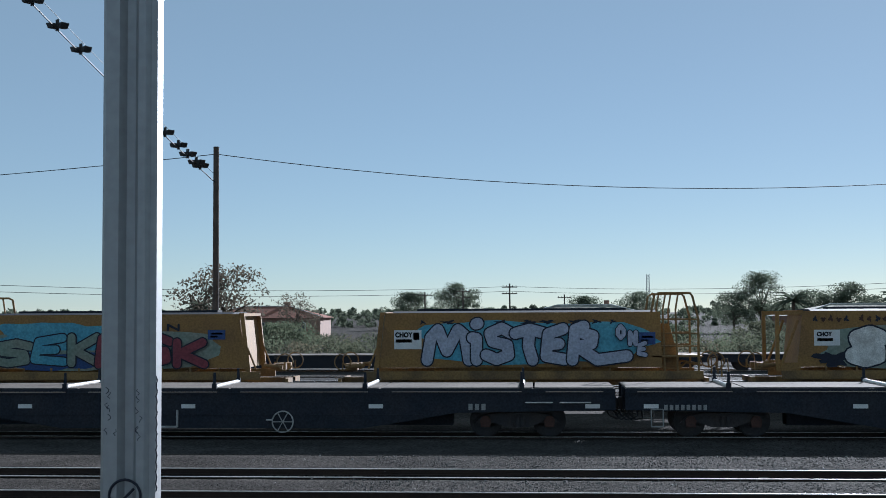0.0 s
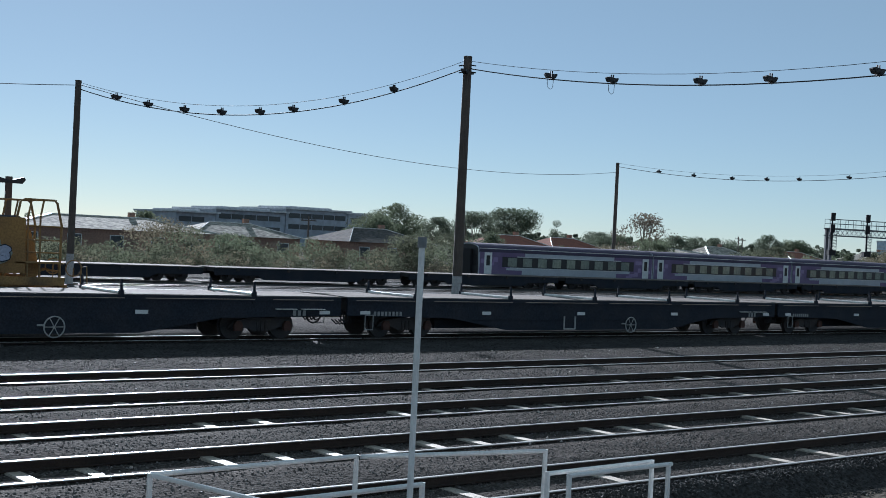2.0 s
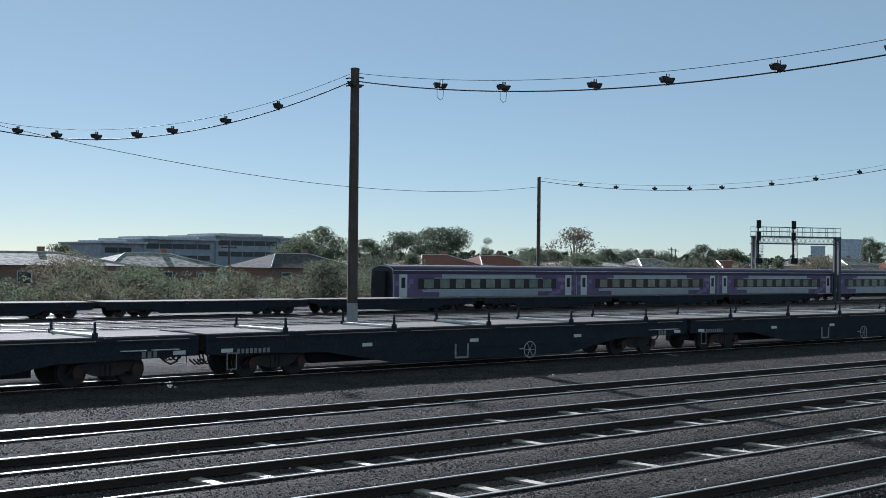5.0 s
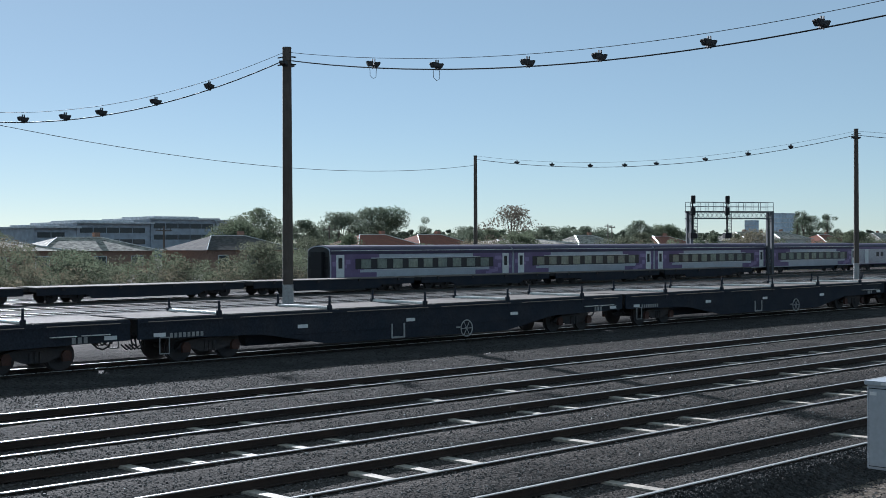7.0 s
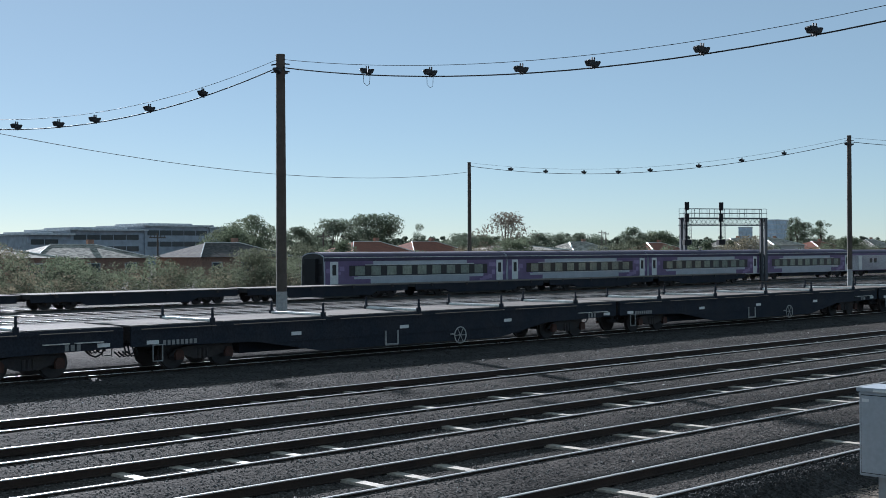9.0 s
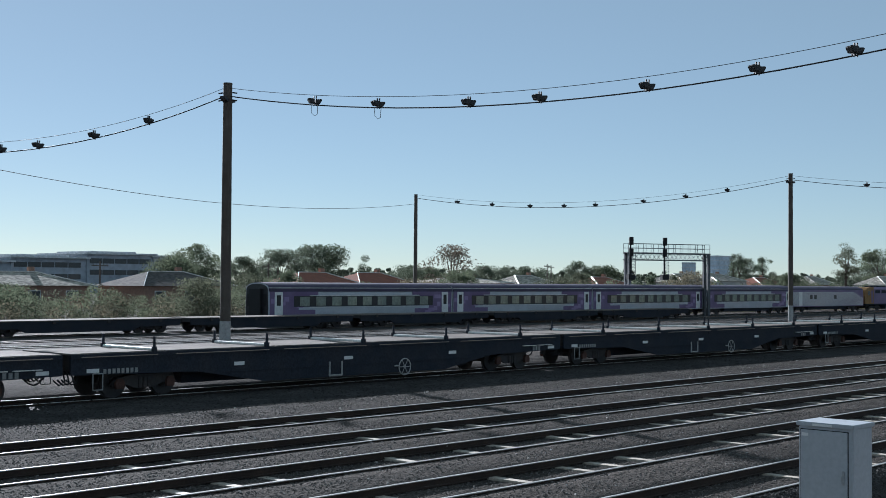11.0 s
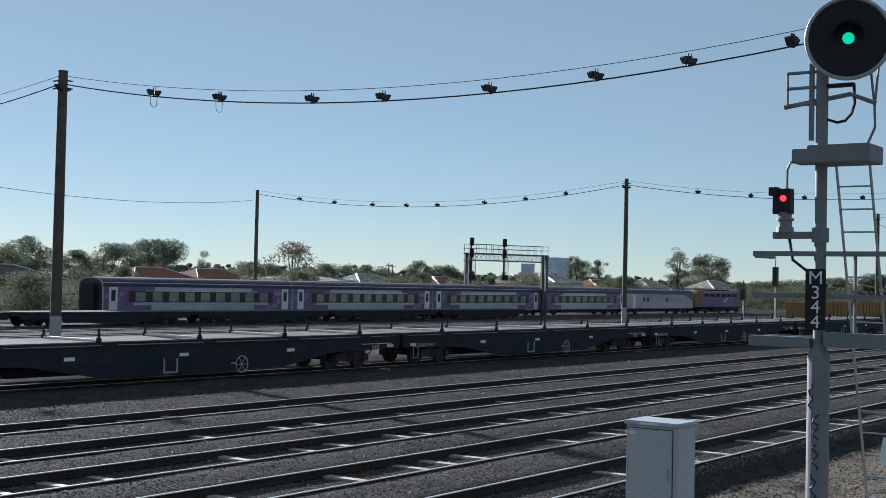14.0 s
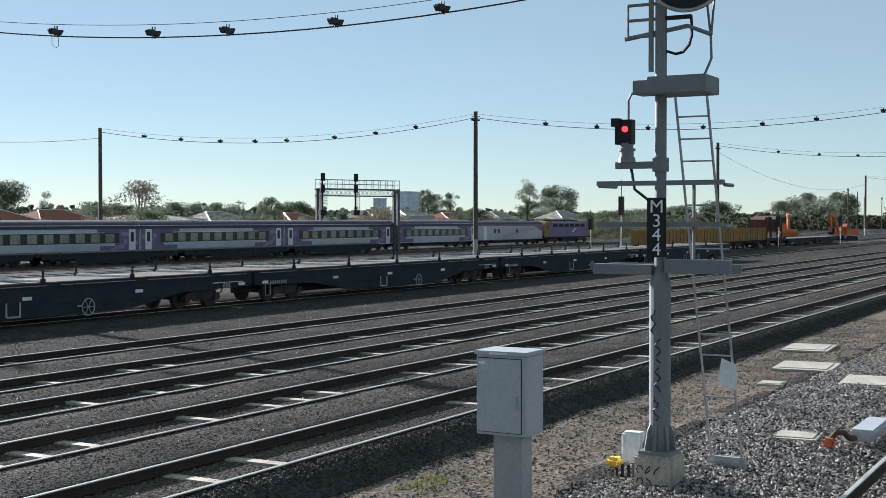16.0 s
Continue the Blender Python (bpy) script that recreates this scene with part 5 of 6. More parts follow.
    bmesh.ops.transform(bm, matrix=turn, verts=bm.verts[:])
    plate = part("number_plate", bm, BLACK, s, "black signal number plate")
    for k, ch in enumerate("M344"):
        letters("plate_letter", ch, 0.265, WHITE, plate, turn @ Matrix.Translation((0, -0.015, 0.215 - k * 0.205)) @ FRONT, 1.0, 0.0, 0.003, "white letter")
    bm = bmesh.new()
    rnd = random.Random(12)
    for k in range(4):
        a, z0 = rnd.uniform(2.6, 3.6), 1.0 + k * 0.42
        tube(bm, [(0.157 * math.cos(a + 0.3 * math.sin(t * 1.7 + k)), 0.157 * math.sin(a + 0.3 * math.sin(t * 1.7 + k)), z0 + t * 0.05) for t in range(8)], 0.012, 4)
    part("scrawl", bm, INK, s, "dark scrawl on the mast")
    return s


build_signal_mast()


def build_trackside_box():
    b = thing("cable_box", 26.3, 6.1, -0.36, "white junction box on a post with a yellow cover", "junction box")
    bm = bmesh.new()
    box(bm, -0.04, 0.04, -0.18, 0.06, 0.0, 0.6)
    part("post", bm, GREYPAINT, b)
    bm = bmesh.new()
    box(bm, -0.12, 0.1, -0.12, 0.2, 0.28, 0.74)
    part("case", bm, WHITE, b, "white case", bevel=0.03)
    bm = bmesh.new()
    box(bm, -0.12, 0.1, 0.22, 0.46, 0.18, 0.33)
    part("cover", bm, YELLOWBOX, b, "yellow plastic cover", bevel=0.05)
    bm = bmesh.new()
    for k in range(3):
        tube(bm, [(0, 0.32 - 0.1 * k, 0.22), (-0.05, 0.3 - 0.1 * k, 0.05), (-0.1, 0.2 - 0.1 * k, -0.05)], 0.025, 6)
    part("conduit", bm, BLACK, b, "black cables")


build_trackside_box()


def build_cabinet():
    c = thing("equipment_cabinet", 23.54, 6.86, -0.36, "pale grey steel trackside cabinet on a pedestal", "cabinet")

    def block(x0, x1, y0, y1, z0, z1):
        bm = bmesh.new()
        box(bm, x0, x1, y0, y1, z0, z1)
        return bm
    part("case", block(-0.26, 0.28, -0.365, 0.365, 1.065, 2.126), CABINET, c, "pale grey steel case", bevel=0.01)
    part("lid", block(-0.295, 0.315, -0.39, 0.39, 2.126, 2.18), CABINET, c, "overhanging lid", bevel=0.01)
    door = part("door", block(-0.28, -0.26, -0.295, 0.33, 1.11, 2.08), CABINET, c, "cabinet door", bevel=0.005)
    part("door_seal", block(-0.264, -0.259, -0.305, 0.34, 1.1, 2.09), BLACK, c, "dark door seal")
    bm = block(-0.3, -0.278, -0.26, -0.235, 1.43, 1.6)
    rod(bm, (-0.305, -0.248, 1.45), (-0.305, -0.248, 1.54), 0.016, n=8)
    part("handle", bm, GALV, door, "metal handle")
    part("label_plate", block(-0.284, -0.279, 0.225, 0.315, 2.0, 2.04), WHITE, door)
    part("name_strip", block(-0.3, -0.294, -0.1, 0.16, 2.135, 2.165), WHITE, c, "pale strip with small marks")
    part("pedestal", block(-0.14, 0.21, -0.235, 0.175, -0.1, 1.065), GALV, c, "bare metal pedestal", bevel=0.01)


build_cabinet()


def build_cover(x, y, lx, ly, z, label, rz):
    ob = thing("pit_cover", x, y, z, label, "pit cover", "concrete pit covers", rz=rz)
    bm = bmesh.new()
    box(bm, -lx / 2, lx / 2, -ly / 2, ly / 2, 0, 0.07)
    part("slab", bm, CONCRETE, ob, bevel=0.015)
    bm = bmesh.new()
    box(bm, -lx * 0.36, lx * 0.36, -ly * 0.4, ly * 0.4, 0.07, 0.085)
    part("lid", bm, CONCRETE, ob)


for x, y, lx, ly, z in ((47.0, 8.3, 2.2, 1.35, -0.36), (41.9, 7.2, 2.0, 1.5, -0.34), (38.8, 4.9, 2.2, 1.5, -0.26), (30.6, 4.75, 0.9, 0.8, -0.27), (38.0, 7.1, 0.7, 0.6, -0.34)):
    build_cover(x, y, lx, ly, z, "pale concrete pit cover in the ballast", 4)


def build_point_machine():
    m = thing("track_machine", 30.3, 3.6, -0.2, "grey track-side machine with an orange end and hose", "track equipment")
    bm = bmesh.new()
    box(bm, 0.0, 1.6, -0.2, 0.2, 0.02, 0.22)
    part("case", bm, CABINET, m, "grey steel case", bevel=0.03)
    bm = bmesh.new()
    tube(bm, [(-0.05, 0.1, 0.08), (-0.3, 0.15, 0.12), (-0.42, 0.2, 0.22), (-0.52, 0.3, 0.24), (-0.58, 0.4, 0.1)], 0.05, 8)
    part("hose", bm, AXLEBOX, m, "curved brown hose")
    bm = bmesh.new()
    box(bm, -0.72, -0.52, 0.3, 0.48, 0.0, 0.15)
    part("end_block", bm, ORANGE, m, "orange end block", bevel=0.03)


build_point_machine()


# ---- near column, post and railings ----
def build_column():
    c = thing("canopy_column", -1.195, 3.62, -0.4, "grey fluted steel column close to the camera", "column")
    bm = bmesh.new()
    w, d = 0.158, 0.075
    outline = [(-w, -d * 0.4), (-w + 0.03, -d), (-0.05, -d), (-0.02, -d * 0.35), (0.03, -d * 0.35), (0.06, -d), (w - 0.055, -d), (w - 0.035, -d * 0.5), (w, -d * 0.4), (w, d), (-w, d)]
    extrude_z(bm, outline, 0.0, 8.5)
    part("shaft", bm, GALV, c, "weathered galvanised shaft")
    bm = bmesh.new()
    tube(bm, [(0.09 * math.cos(t * math.pi / 12), -d - 0.004, 2.93 + 0.09 * math.sin(t * math.pi / 12)) for t in range(25)], 0.008, 5)
    rod(bm, (-0.04, -d - 0.004, 2.88), (0.05, -d - 0.004, 2.97), 0.008, n=5)
    part("round_mark", bm, INK, c, "dark round painted mark")
    bm = bmesh.new()
    rnd = random.Random(8)
    for k in range(14):
        x, z = rnd.uniform(-0.12, -0.06) if k % 2 else rnd.uniform(0.06, 0.1), rnd.uniform(3.2, 3.5)
        tube(bm, [(x + 0.01 * math.sin(t * 2 + k), -d - 0.001, z + t * 0.012) for t in range(4)], 0.002, 4)
    for k in range(9):
        tube(bm, [(w + 0.001, -0.02 + 0.012 * math.sin(t * 2.1 + k), 2.95 + k * 0.07 + t * 0.02) for t in range(5)], 0.004, 4)
    part("scratches", bm, INK, c, "small dark scratches")


build_column()


def build_white_post():
    c = thing("white_post", 9.6, 5.27, -0.4, "slim white post with a capped top", "post")
    bm = bmesh.new()
    rod(bm, (0, 0, 0), (0, 0, 3.74), 0.024, n=12)
    part("shaft", bm, WHITE, c)
    bm = bmesh.new()
    rod(bm, (0, 0, 3.72), (0, 0, 3.8), 0.034, n=12)
    part("cap", bm, GREYPAINT, c)


build_white_post()


def build_railing(points, posts, label, mid=True):
    """White tubular handrail along points at rail height, with posts to the ground."""
    x0, y0 = points[0]
    f = thing("handrail", x0, y0, -0.35, label, "railing", "white railings")
    bm = bmesh.new()
    tube(bm, [(x - x0, y - y0, 1.36) for x, y in points], 0.026, 8)
    part("top_rail", bm, WHITE, f)
    bm = bmesh.new()
    tube(bm, [(x - x0, y - y0, 0.72) for x, y in points], 0.022, 8)
    part("mid_rail", bm, WHITE, f)
    for x, y in posts:
        bm = bmesh.new()
        rod(bm, (x - x0, y - y0, -0.1), (x - x0, y - y0, 1.38), 0.028, n=10)
        part("post", bm, WHITE, f)


build_railing([(11.4, 7.4), (9.62, 7.32), (9.25, 8.88), (11.7, 8.95)], [(11.4, 7.4), (9.62, 7.32), (9.25, 8.88), (11.7, 8.95)], "white tubular railing round a pit")
build_railing([(11.72, 8.9), (13.97, 8.38)], [(13.97, 8.38)], "white tubular railing panel")
build_railing([(12.98, 7.3), (14.65, 7.35)], [(12.98, 7.3), (14.65, 7.35)], "white tubular railing panel")
build_railing([(13.1, 7.12), (14.75, 7.15)], [(13.12, 7.12), (14.7, 7.15)], "white tubular railing panel")


# ---- lamp post among the hoppers, mid-yard signal ----
def build_mid_post(x, y, top, label):
    c = thing("yard_lamp_post", x, y, -0.2, label, "lamp post")
    bm = bmesh.new()
    box(bm, -0.11, 0.11, -0.09, 0.09, 0, top + 0.2)
    part("shaft", bm, TIMBER, c)
    bm = bmesh.new()
    for s in (-1, 1):
        extrude_y(bm, [(0, top + 0.05), (s * 0.55, top + 0.2), (s * 0.62, top + 0.1), (s * 0.5, top - 0.05), (0, top - 0.05)], -0.12, 0.12)
    part("lamp_arm", bm, LAMPBODY, c, "pair of drooping lamp arms")
    bm = bmesh.new()
    for k in range(6):
        box(bm, -0.13, -0.11, -0.03, 0.03, top - 0.5 - k * 0.28, top - 0.38 - k * 0.28)
    part("step_plate", bm, WHITEBAR, c)


build_mid_post(21.1, 46.2, 5.1, "dark post with two drooping lamp arms")


def build_mid_signal(x, y, h):
    c = thing("yard_signal", x, y, -0.2, "slim signal post with a dark box in the yard", "railway signal")
    bm = bmesh.new()
    rod(bm, (0, 0, 0), (0, 0, h * 0.62), 0.07, n=10)
    part("post", bm, WHITE, c)
    bm = bmesh.new()
    rod(bm, (0, 0, h * 0.62), (0, 0, h), 0.05, n=8)
    box(bm, -0.28, 0.28, -0.25, 0.25, h * 0.52, h * 0.78)
    part("signal_box", bm, LAMPBODY, c)


build_mid_signal(142.0, 51.0, 8.2)
for x, y, h in ((176, 42, 5.5), (205, 40, 5.5), (150, 58, 5.0)):
    build_mid_signal(x, y, h)


# ---- engineers' wagons and excavator at the yard's far end ----
def build_spoil_wagon(x, y):
    w = thing("spoil_wagon", x, y, 0, "yellow ribbed high-sided spoil wagon", "rail wagon", "yellow spoil wagons")
    bm = bmesh.new()
    for s in (-1, 1):
        box(bm, -6.3, 6.3, s * 1.35 - 0.04, s * 1.35 + 0.04, 1.05, 2.55)
        for k in range(12):
            cx = -6.2 + k * 12.4 / 11
            box(bm, cx - 0.08, cx + 0.08, s * 1.43 - 0.05, s * 1.43 + 0.05, 1.0, 2.6)
    for e in (-6.3, 6.22):
        box(bm, e, e + 0.08, -1.35, 1.35, 1.05, 2.5)
    box(bm, -6.3, 6.3, -1.35, 1.35, 1.0, 1.08)
    part("body", bm, YELLOW, w, "yellow ribbed sides")
    bm = bmesh.new()
    box(bm, -6.6, 6.6, -1.1, 1.1, 0.7, 1.0)
    for s in (-1, 1):
        box(bm, min(s * 6.6, s * 7.0), max(s * 6.6, s * 7.0), -0.13, 0.13, 0.7, 0.95)
    part("underframe", bm, BLACKSTEEL, w)
    for bx in (-4.6, 4.6):
        build_bogie(w, bx, -1.3, 1.3, 1.75, BOGIE)
    return w


spoil = build_spoil_wagon(136.0, 43.7)
for k in range(1, 3):
    copy_thing(spoil, pose(136.0 + 14.0 * k, 43.7, 0))


def build_hopper_end(x, y):
    w = thing("loading_conveyor_wagon", x, y, 0, "rusty orange conveyor wagon behind the spoil wagons", "rail wagon")
    bm = bmesh.new()
    box(bm, -5, 5, -1.3, 1.3, 0.8, 1.2)
    part("underframe", bm, BLACKSTEEL, w)
    for cx in (-3.5, 2.0):
        bm = bmesh.new()
        for sy in (-1.15, 1.15):
            for dx in (-1.1, 1.1):
                box(bm, cx + dx - 0.14, cx + dx + 0.14, sy - 0.12, sy + 0.12, 1.2, 3.9)
            rod(bm, (cx - 1.1, sy, 1.3), (cx + 1.1, sy, 3.6), 0.09, n=6)
        extrude_y(bm, [(cx - 1.3, 2.2), (cx + 1.0, 2.9), (cx + 1.3, 4.1), (cx - 1.2, 3.6)], -1.0, 1.0)
        part("conveyor_head", bm, AXLEBOX, w, "rusty conveyor head")
    for bx in (-3.4, 3.4):
        build_bogie(w, bx, -1.3, 1.3, 1.75, BOGIE)


build_hopper_end(176.5, 43.7)
for x in (190.5, 206.8):
    copy_thing(far_flat, pose(x, 43.7, 0))


def build_excavator(x, y, rz):
    e = thing("excavator", x, y, -0.2, "orange tracked excavator with folded boom", "excavator", rz=rz)
    bm = bmesh.new()
    for s in (-1, 1):
        extrude_y(bm, [(-1.9, 0.3), (-1.6, 0.0), (1.6, 0.0), (1.9, 0.3), (1.9, 0.6), (1.6, 0.85), (-1.6, 0.85), (-1.9, 0.6)], s * 1.1 - 0.28, s * 1.1 + 0.28)
    box(bm, -0.8, 0.8, -0.9, 0.9, 0.4, 0.95)
    part("crawler", bm, BLACKSTEEL, e, "dark crawler tracks")
    bm = bmesh.new()
    extrude_y(bm, [(-2.3, 1.05), (1.4, 1.05), (1.4, 1.9), (0.2, 2.2), (-2.1, 2.2), (-2.4, 1.7)], -1.3, 1.3)
    part("upper_body", bm, ORANGE, e, "orange engine house", bevel=0.05)
    bm = bmesh.new()
    extrude_y(bm, [(0.1, 1.9), (1.45, 1.9), (1.6, 2.6), (1.3, 3.1), (0.2, 3.1)], 0.3, 1.25)
    cab = part("cab", bm, ORANGE, e)
    bm = bmesh.new()
    box(bm, 0.35, 1.3, 1.25, 1.27, 2.2, 3.0)
    box(bm, 0.35, 1.3, 0.28, 0.3, 2.2, 3.0)
    part("cab_window", bm, GLASS, cab)
    bm = bmesh.new()
    extrude_y(bm, [(1.2, 1.6), (3.0, 4.6), (4.4, 4.9), (4.4, 4.5), (3.3, 4.2), (1.7, 1.5)], -0.5, -0.1)
    part("boom", bm, ORANGE, e, "raised orange boom")
    bm = bmesh.new()
    extrude_y(bm, [(4.1, 4.9), (4.6, 4.9), (4.0, 2.2), (3.7, 2.2)], -0.45, -0.15)
    part("stick", bm, ORANGE, e)
    bm = bmesh.new()
    extrude_y(bm, [(3.5, 2.3), (4.2, 2.3), (4.5, 1.6), (3.9, 1.2), (3.3, 1.6)], -0.7, 0.1)
    part("bucket", bm, BLACKSTEEL, e)


build_excavator(222.0, 52.0, 20)
build_excavator(238.0, 46.0, 160)


# ---- trees, hedges and grass ----
def leaf_cloud(clumps, per, size, rnd, flat=0.7):
    verts, faces = [], []
    for cx, cy, cz, r in clumps:
        for _ in range(per):
            d = Vector((rnd.gauss(0, 1), rnd.gauss(0, 1), rnd.gauss(0, 1))).normalized()
            p = Vector((cx, cy, cz)) + Vector((d.x, d.y, d.z * flat)) * (r * rnd.uniform(0.35, 1.0) ** 0.5)
            n = (d + Vector((rnd.gauss(0, 1), rnd.gauss(0, 1), rnd.gauss(0, 1))) * 0.4).normalized()
            a = n.cross(Vector((rnd.gauss(0, 1), rnd.gauss(0, 1), rnd.gauss(0, 1)))).normalized()
            b = n.cross(a)
            s = size * rnd.uniform(0.6, 1.4)
            i = len(verts)
            verts += [p - a * s, p + b * s * 0.55, p + a * s, p - b * s * 0.5]
            faces.append((i, i + 1, i + 2, i + 3))
    me = bpy.data.meshes.new("crown")
    me.from_pydata(verts, [], faces)
    return me


def build_tree(x, y, h, w, mat, label, seed, shape="round", per=16, group="trees beyond the yard", bare=0.32, size=None):
    rnd = random.Random(seed)
    t = thing("tree", x, y, -0.3, label, "tree", group)
    h += 0.3
    bm = bmesh.new()
    rod(bm, (0, 0, 0), (rnd.uniform(-0.2, 0.2), 0, h * 0.55), 0.035 * h, 0.018 * h, 8)
    clumps = []
    n = 34
    for k in range(n):
        u = rnd.random()
        if shape == "cone":
            z = h * (0.15 + 0.85 * u)
            r = w / 2 * (1 - u) + 0.15
        elif shape == "tall":
            z = h * (0.3 + 0.7 * u)
            r = w / 2 * math.sin(math.pi * (0.12 + 0.8 * u))
        else:
            z = h * (bare + (1 - bare) * u)
            r = w / 2 * math.sqrt(max(0.05, 1 - (2 * u - 0.9) ** 2 * 0.85))
        a, q = rnd.uniform(0, 6.28), math.sqrt(rnd.random())
        cr = w * rnd.uniform(0.13, 0.24)
        p = (r * q * math.cos(a), r * q * math.sin(a), min(z, h - cr * 0.4))
        clumps.append((*p, cr))
        if k % 4 == 0:
            rod(bm, (0, 0, h * rnd.uniform(0.25, 0.5)), p, 0.012 * h, 0.004 * h, 5)
    part("trunk", bm, BARK, t, "bark-brown trunk and limbs")
    me = leaf_cloud(clumps, per, size or max(0.1, w * 0.017), rnd)
    me.materials.append(mat)
    crown = new("crown", me)
    crown.parent = t
    return t


def build_palm(x, y, h, seed):
    rnd = random.Random(seed)
    t = thing("palm_tree", x, y, -0.3, "palm tree with a spreading head of fronds", "tree", "trees beyond the yard")
    bm = bmesh.new()
    rod(bm, (0, 0, 0), (0, 0, h * 0.75), 0.35, 0.3, 10)
    part("trunk", bm, BARK, t)
    verts, faces = [], []
    for k in range(42):
        a, lift = rnd.uniform(0, 6.28), rnd.uniform(-0.2, 1.1)
        prev = None
        L = h * 0.5 * rnd.uniform(0.8, 1.1)
        for i in range(7):
            u = i / 6
            r, z = L * u * math.cos(lift * 0.7), h * 0.75 + L * u * math.sin(lift) - 0.5 * L * u * u
            wd = 0.28 * (1 - u) + 0.05
            c, s = math.cos(a), math.sin(a)
            ids = len(verts)
            verts += [(r * c - wd * s, r * s + wd * c, z - 0.1), (r * c, r * s, z + 0.05), (r * c + wd * s, r * s - wd * c, z - 0.1)]
            if prev is not None:
                faces += [(prev, prev + 1, ids + 1, ids), (prev + 1, prev + 2, ids + 2, ids + 1)]
            prev = ids
    me = bpy.data.meshes.new("fronds")
    me.from_pydata(verts, [], faces)
    me.materials.append(LEAF[2])
    ob = new("fronds", me)
    ob.parent = t


OLIVE, GREEN, DARK, AUTUMN, DRY = LEAF
TREES = [(-37.7, 150, 9.0, 13.0, AUTUMN, "wide light-leaved tree", "round"), (-30.5, 160, 6.2, 6, AUTUMN, "thin bare shrub tree", "round"), (-15.6, 260, 9.4, 9.5, DARK, "dark rounded tree", "round"), (-26, 262, 7.6, 9, DARK, "dark rounded tree", "round"),
         (22, 262, 7.4, 10, DARK, "dark rounded tree", "round"), (12, 300, 7.0, 9, DARK, "distant dark tree", "round"), (38.8, 215, 9.9, 8.5, DARK, "tall dark gum tree", "tall"), (33.5, 210, 6.5, 7, DARK, "dark low tree", "round"), (53.4, 215, 8.0, 9, DARK, "dark rounded tree", "round"), (47.5, 215, 6.8, 9, DARK, "dark low tree", "round"),
         (95, 190, 6.0, 6, GREEN, "green garden tree", "round"), (131.5, 170, 9.4, 9, GREEN, "tall green poplar-like tree", "tall"), (124, 165, 7.2, 10, GREEN, "green rounded tree", "round"), (165.4, 190, 9.6, 10, DARK, "dark rounded tree", "round"), (159.5, 195, 8.2, 8, DARK, "dark rounded tree", "round"), (175.7, 190, 10.6, 12.0, DARK, "big dense round-topped tree", "round"),
         (183.5, 200, 8.4, 7, GREEN, "green garden tree", "round"), (188.5, 190, 9.1, 5.0, DARK, "small dark conifer", "cone"), (171.6, 150, 10.0, 10.5, AUTUMN, "thin-leaved tree with bare twigs", "round"), (203.5, 170, 6.9, 8, DARK, "dark rounded tree", "round"), (196, 185, 6.4, 7, DARK, "dark garden tree", "round"),
         (232, 220, 7.6, 9, DARK, "dark garden tree", "round"), (251, 230, 7.2, 11, GREEN, "green garden tree", "round"), (293, 240, 8.6, 8, DARK, "tall dark tree", "tall"), (318, 250, 8.6, 13, DARK, "dark rounded tree", "round"), (408, 300, 12.2, 11, DARK, "tall dark tree", "tall"), (425, 300, 10.5, 16, GREEN, "green rounded tree", "round"),
         (455, 258, 16.0, 7, DARK, "dark pointed conifer", "cone"), (463, 260, 16.6, 8, DARK, "dark pointed conifer", "cone"), (472, 262, 14.0, 13, DARK, "dark rounded tree", "round"), (486, 262, 15.2, 10, DARK, "dark rounded tree", "round"), (476.5, 221, 20.0, 11, OLIVE, "tall open gum tree", "tall"), (459, 200, 16.8, 15, GREEN, "big green tree", "round"), (520, 230, 12, 16, DARK, "dark rounded tree", "round"),
         (575, 130, 15.0, 17, OLIVE, "open gum tree beyond the wagons", "round"), (645, 130, 17.0, 21, DARK, "dark broad tree", "round"), (540, 160, 11.0, 18, GREEN, "green rounded tree", "round"), (610, 150, 12.0, 16, OLIVE, "open gum tree", "round"), (700, 110, 14, 20, DARK, "dark broad tree", "round"), (360, 130, 6.2, 14, GREEN, "green rounded tree", "round"), (330, 125, 5.6, 12, OLIVE, "olive rounded tree", "round"), (430, 140, 8.0, 14, DARK, "dark rounded tree", "round"), (390, 135, 6.8, 12, OLIVE, "olive rounded tree", "round")]
for k, (x, y, h, w, mat, label, shape) in enumerate(TREES):
    build_tree(x, y, h, w, mat, label + " beyond the rail yard", 100 + k, shape, per=75 if mat is AUTUMN else 230)
shrubs = random.Random(77)
for k in range(34):
    x = -30 + k * 11 + shrubs.uniform(-4, 4)
    build_tree(x, shrubs.uniform(96, 122), shrubs.uniform(3.4, 5.6) * (0.55 if x < 60 else 0.85 if x < 130 else 1.0), shrubs.uniform(4, 8), LEAF[(0, 1, 0, 4, 1)[k % 5]], "low bushy tree by the yard's boundary", 500 + k, "round", per=170, group="bushy trees along the boundary", bare=0.1, size=0.1)
for k, (x, y, h) in enumerate(((41.3, 200, 7.2), (61.6, 215, 7.4), (58.0, 222, 7.0), (-46, 170, 6.3))):
    build_palm(x, y, h, 300 + k)


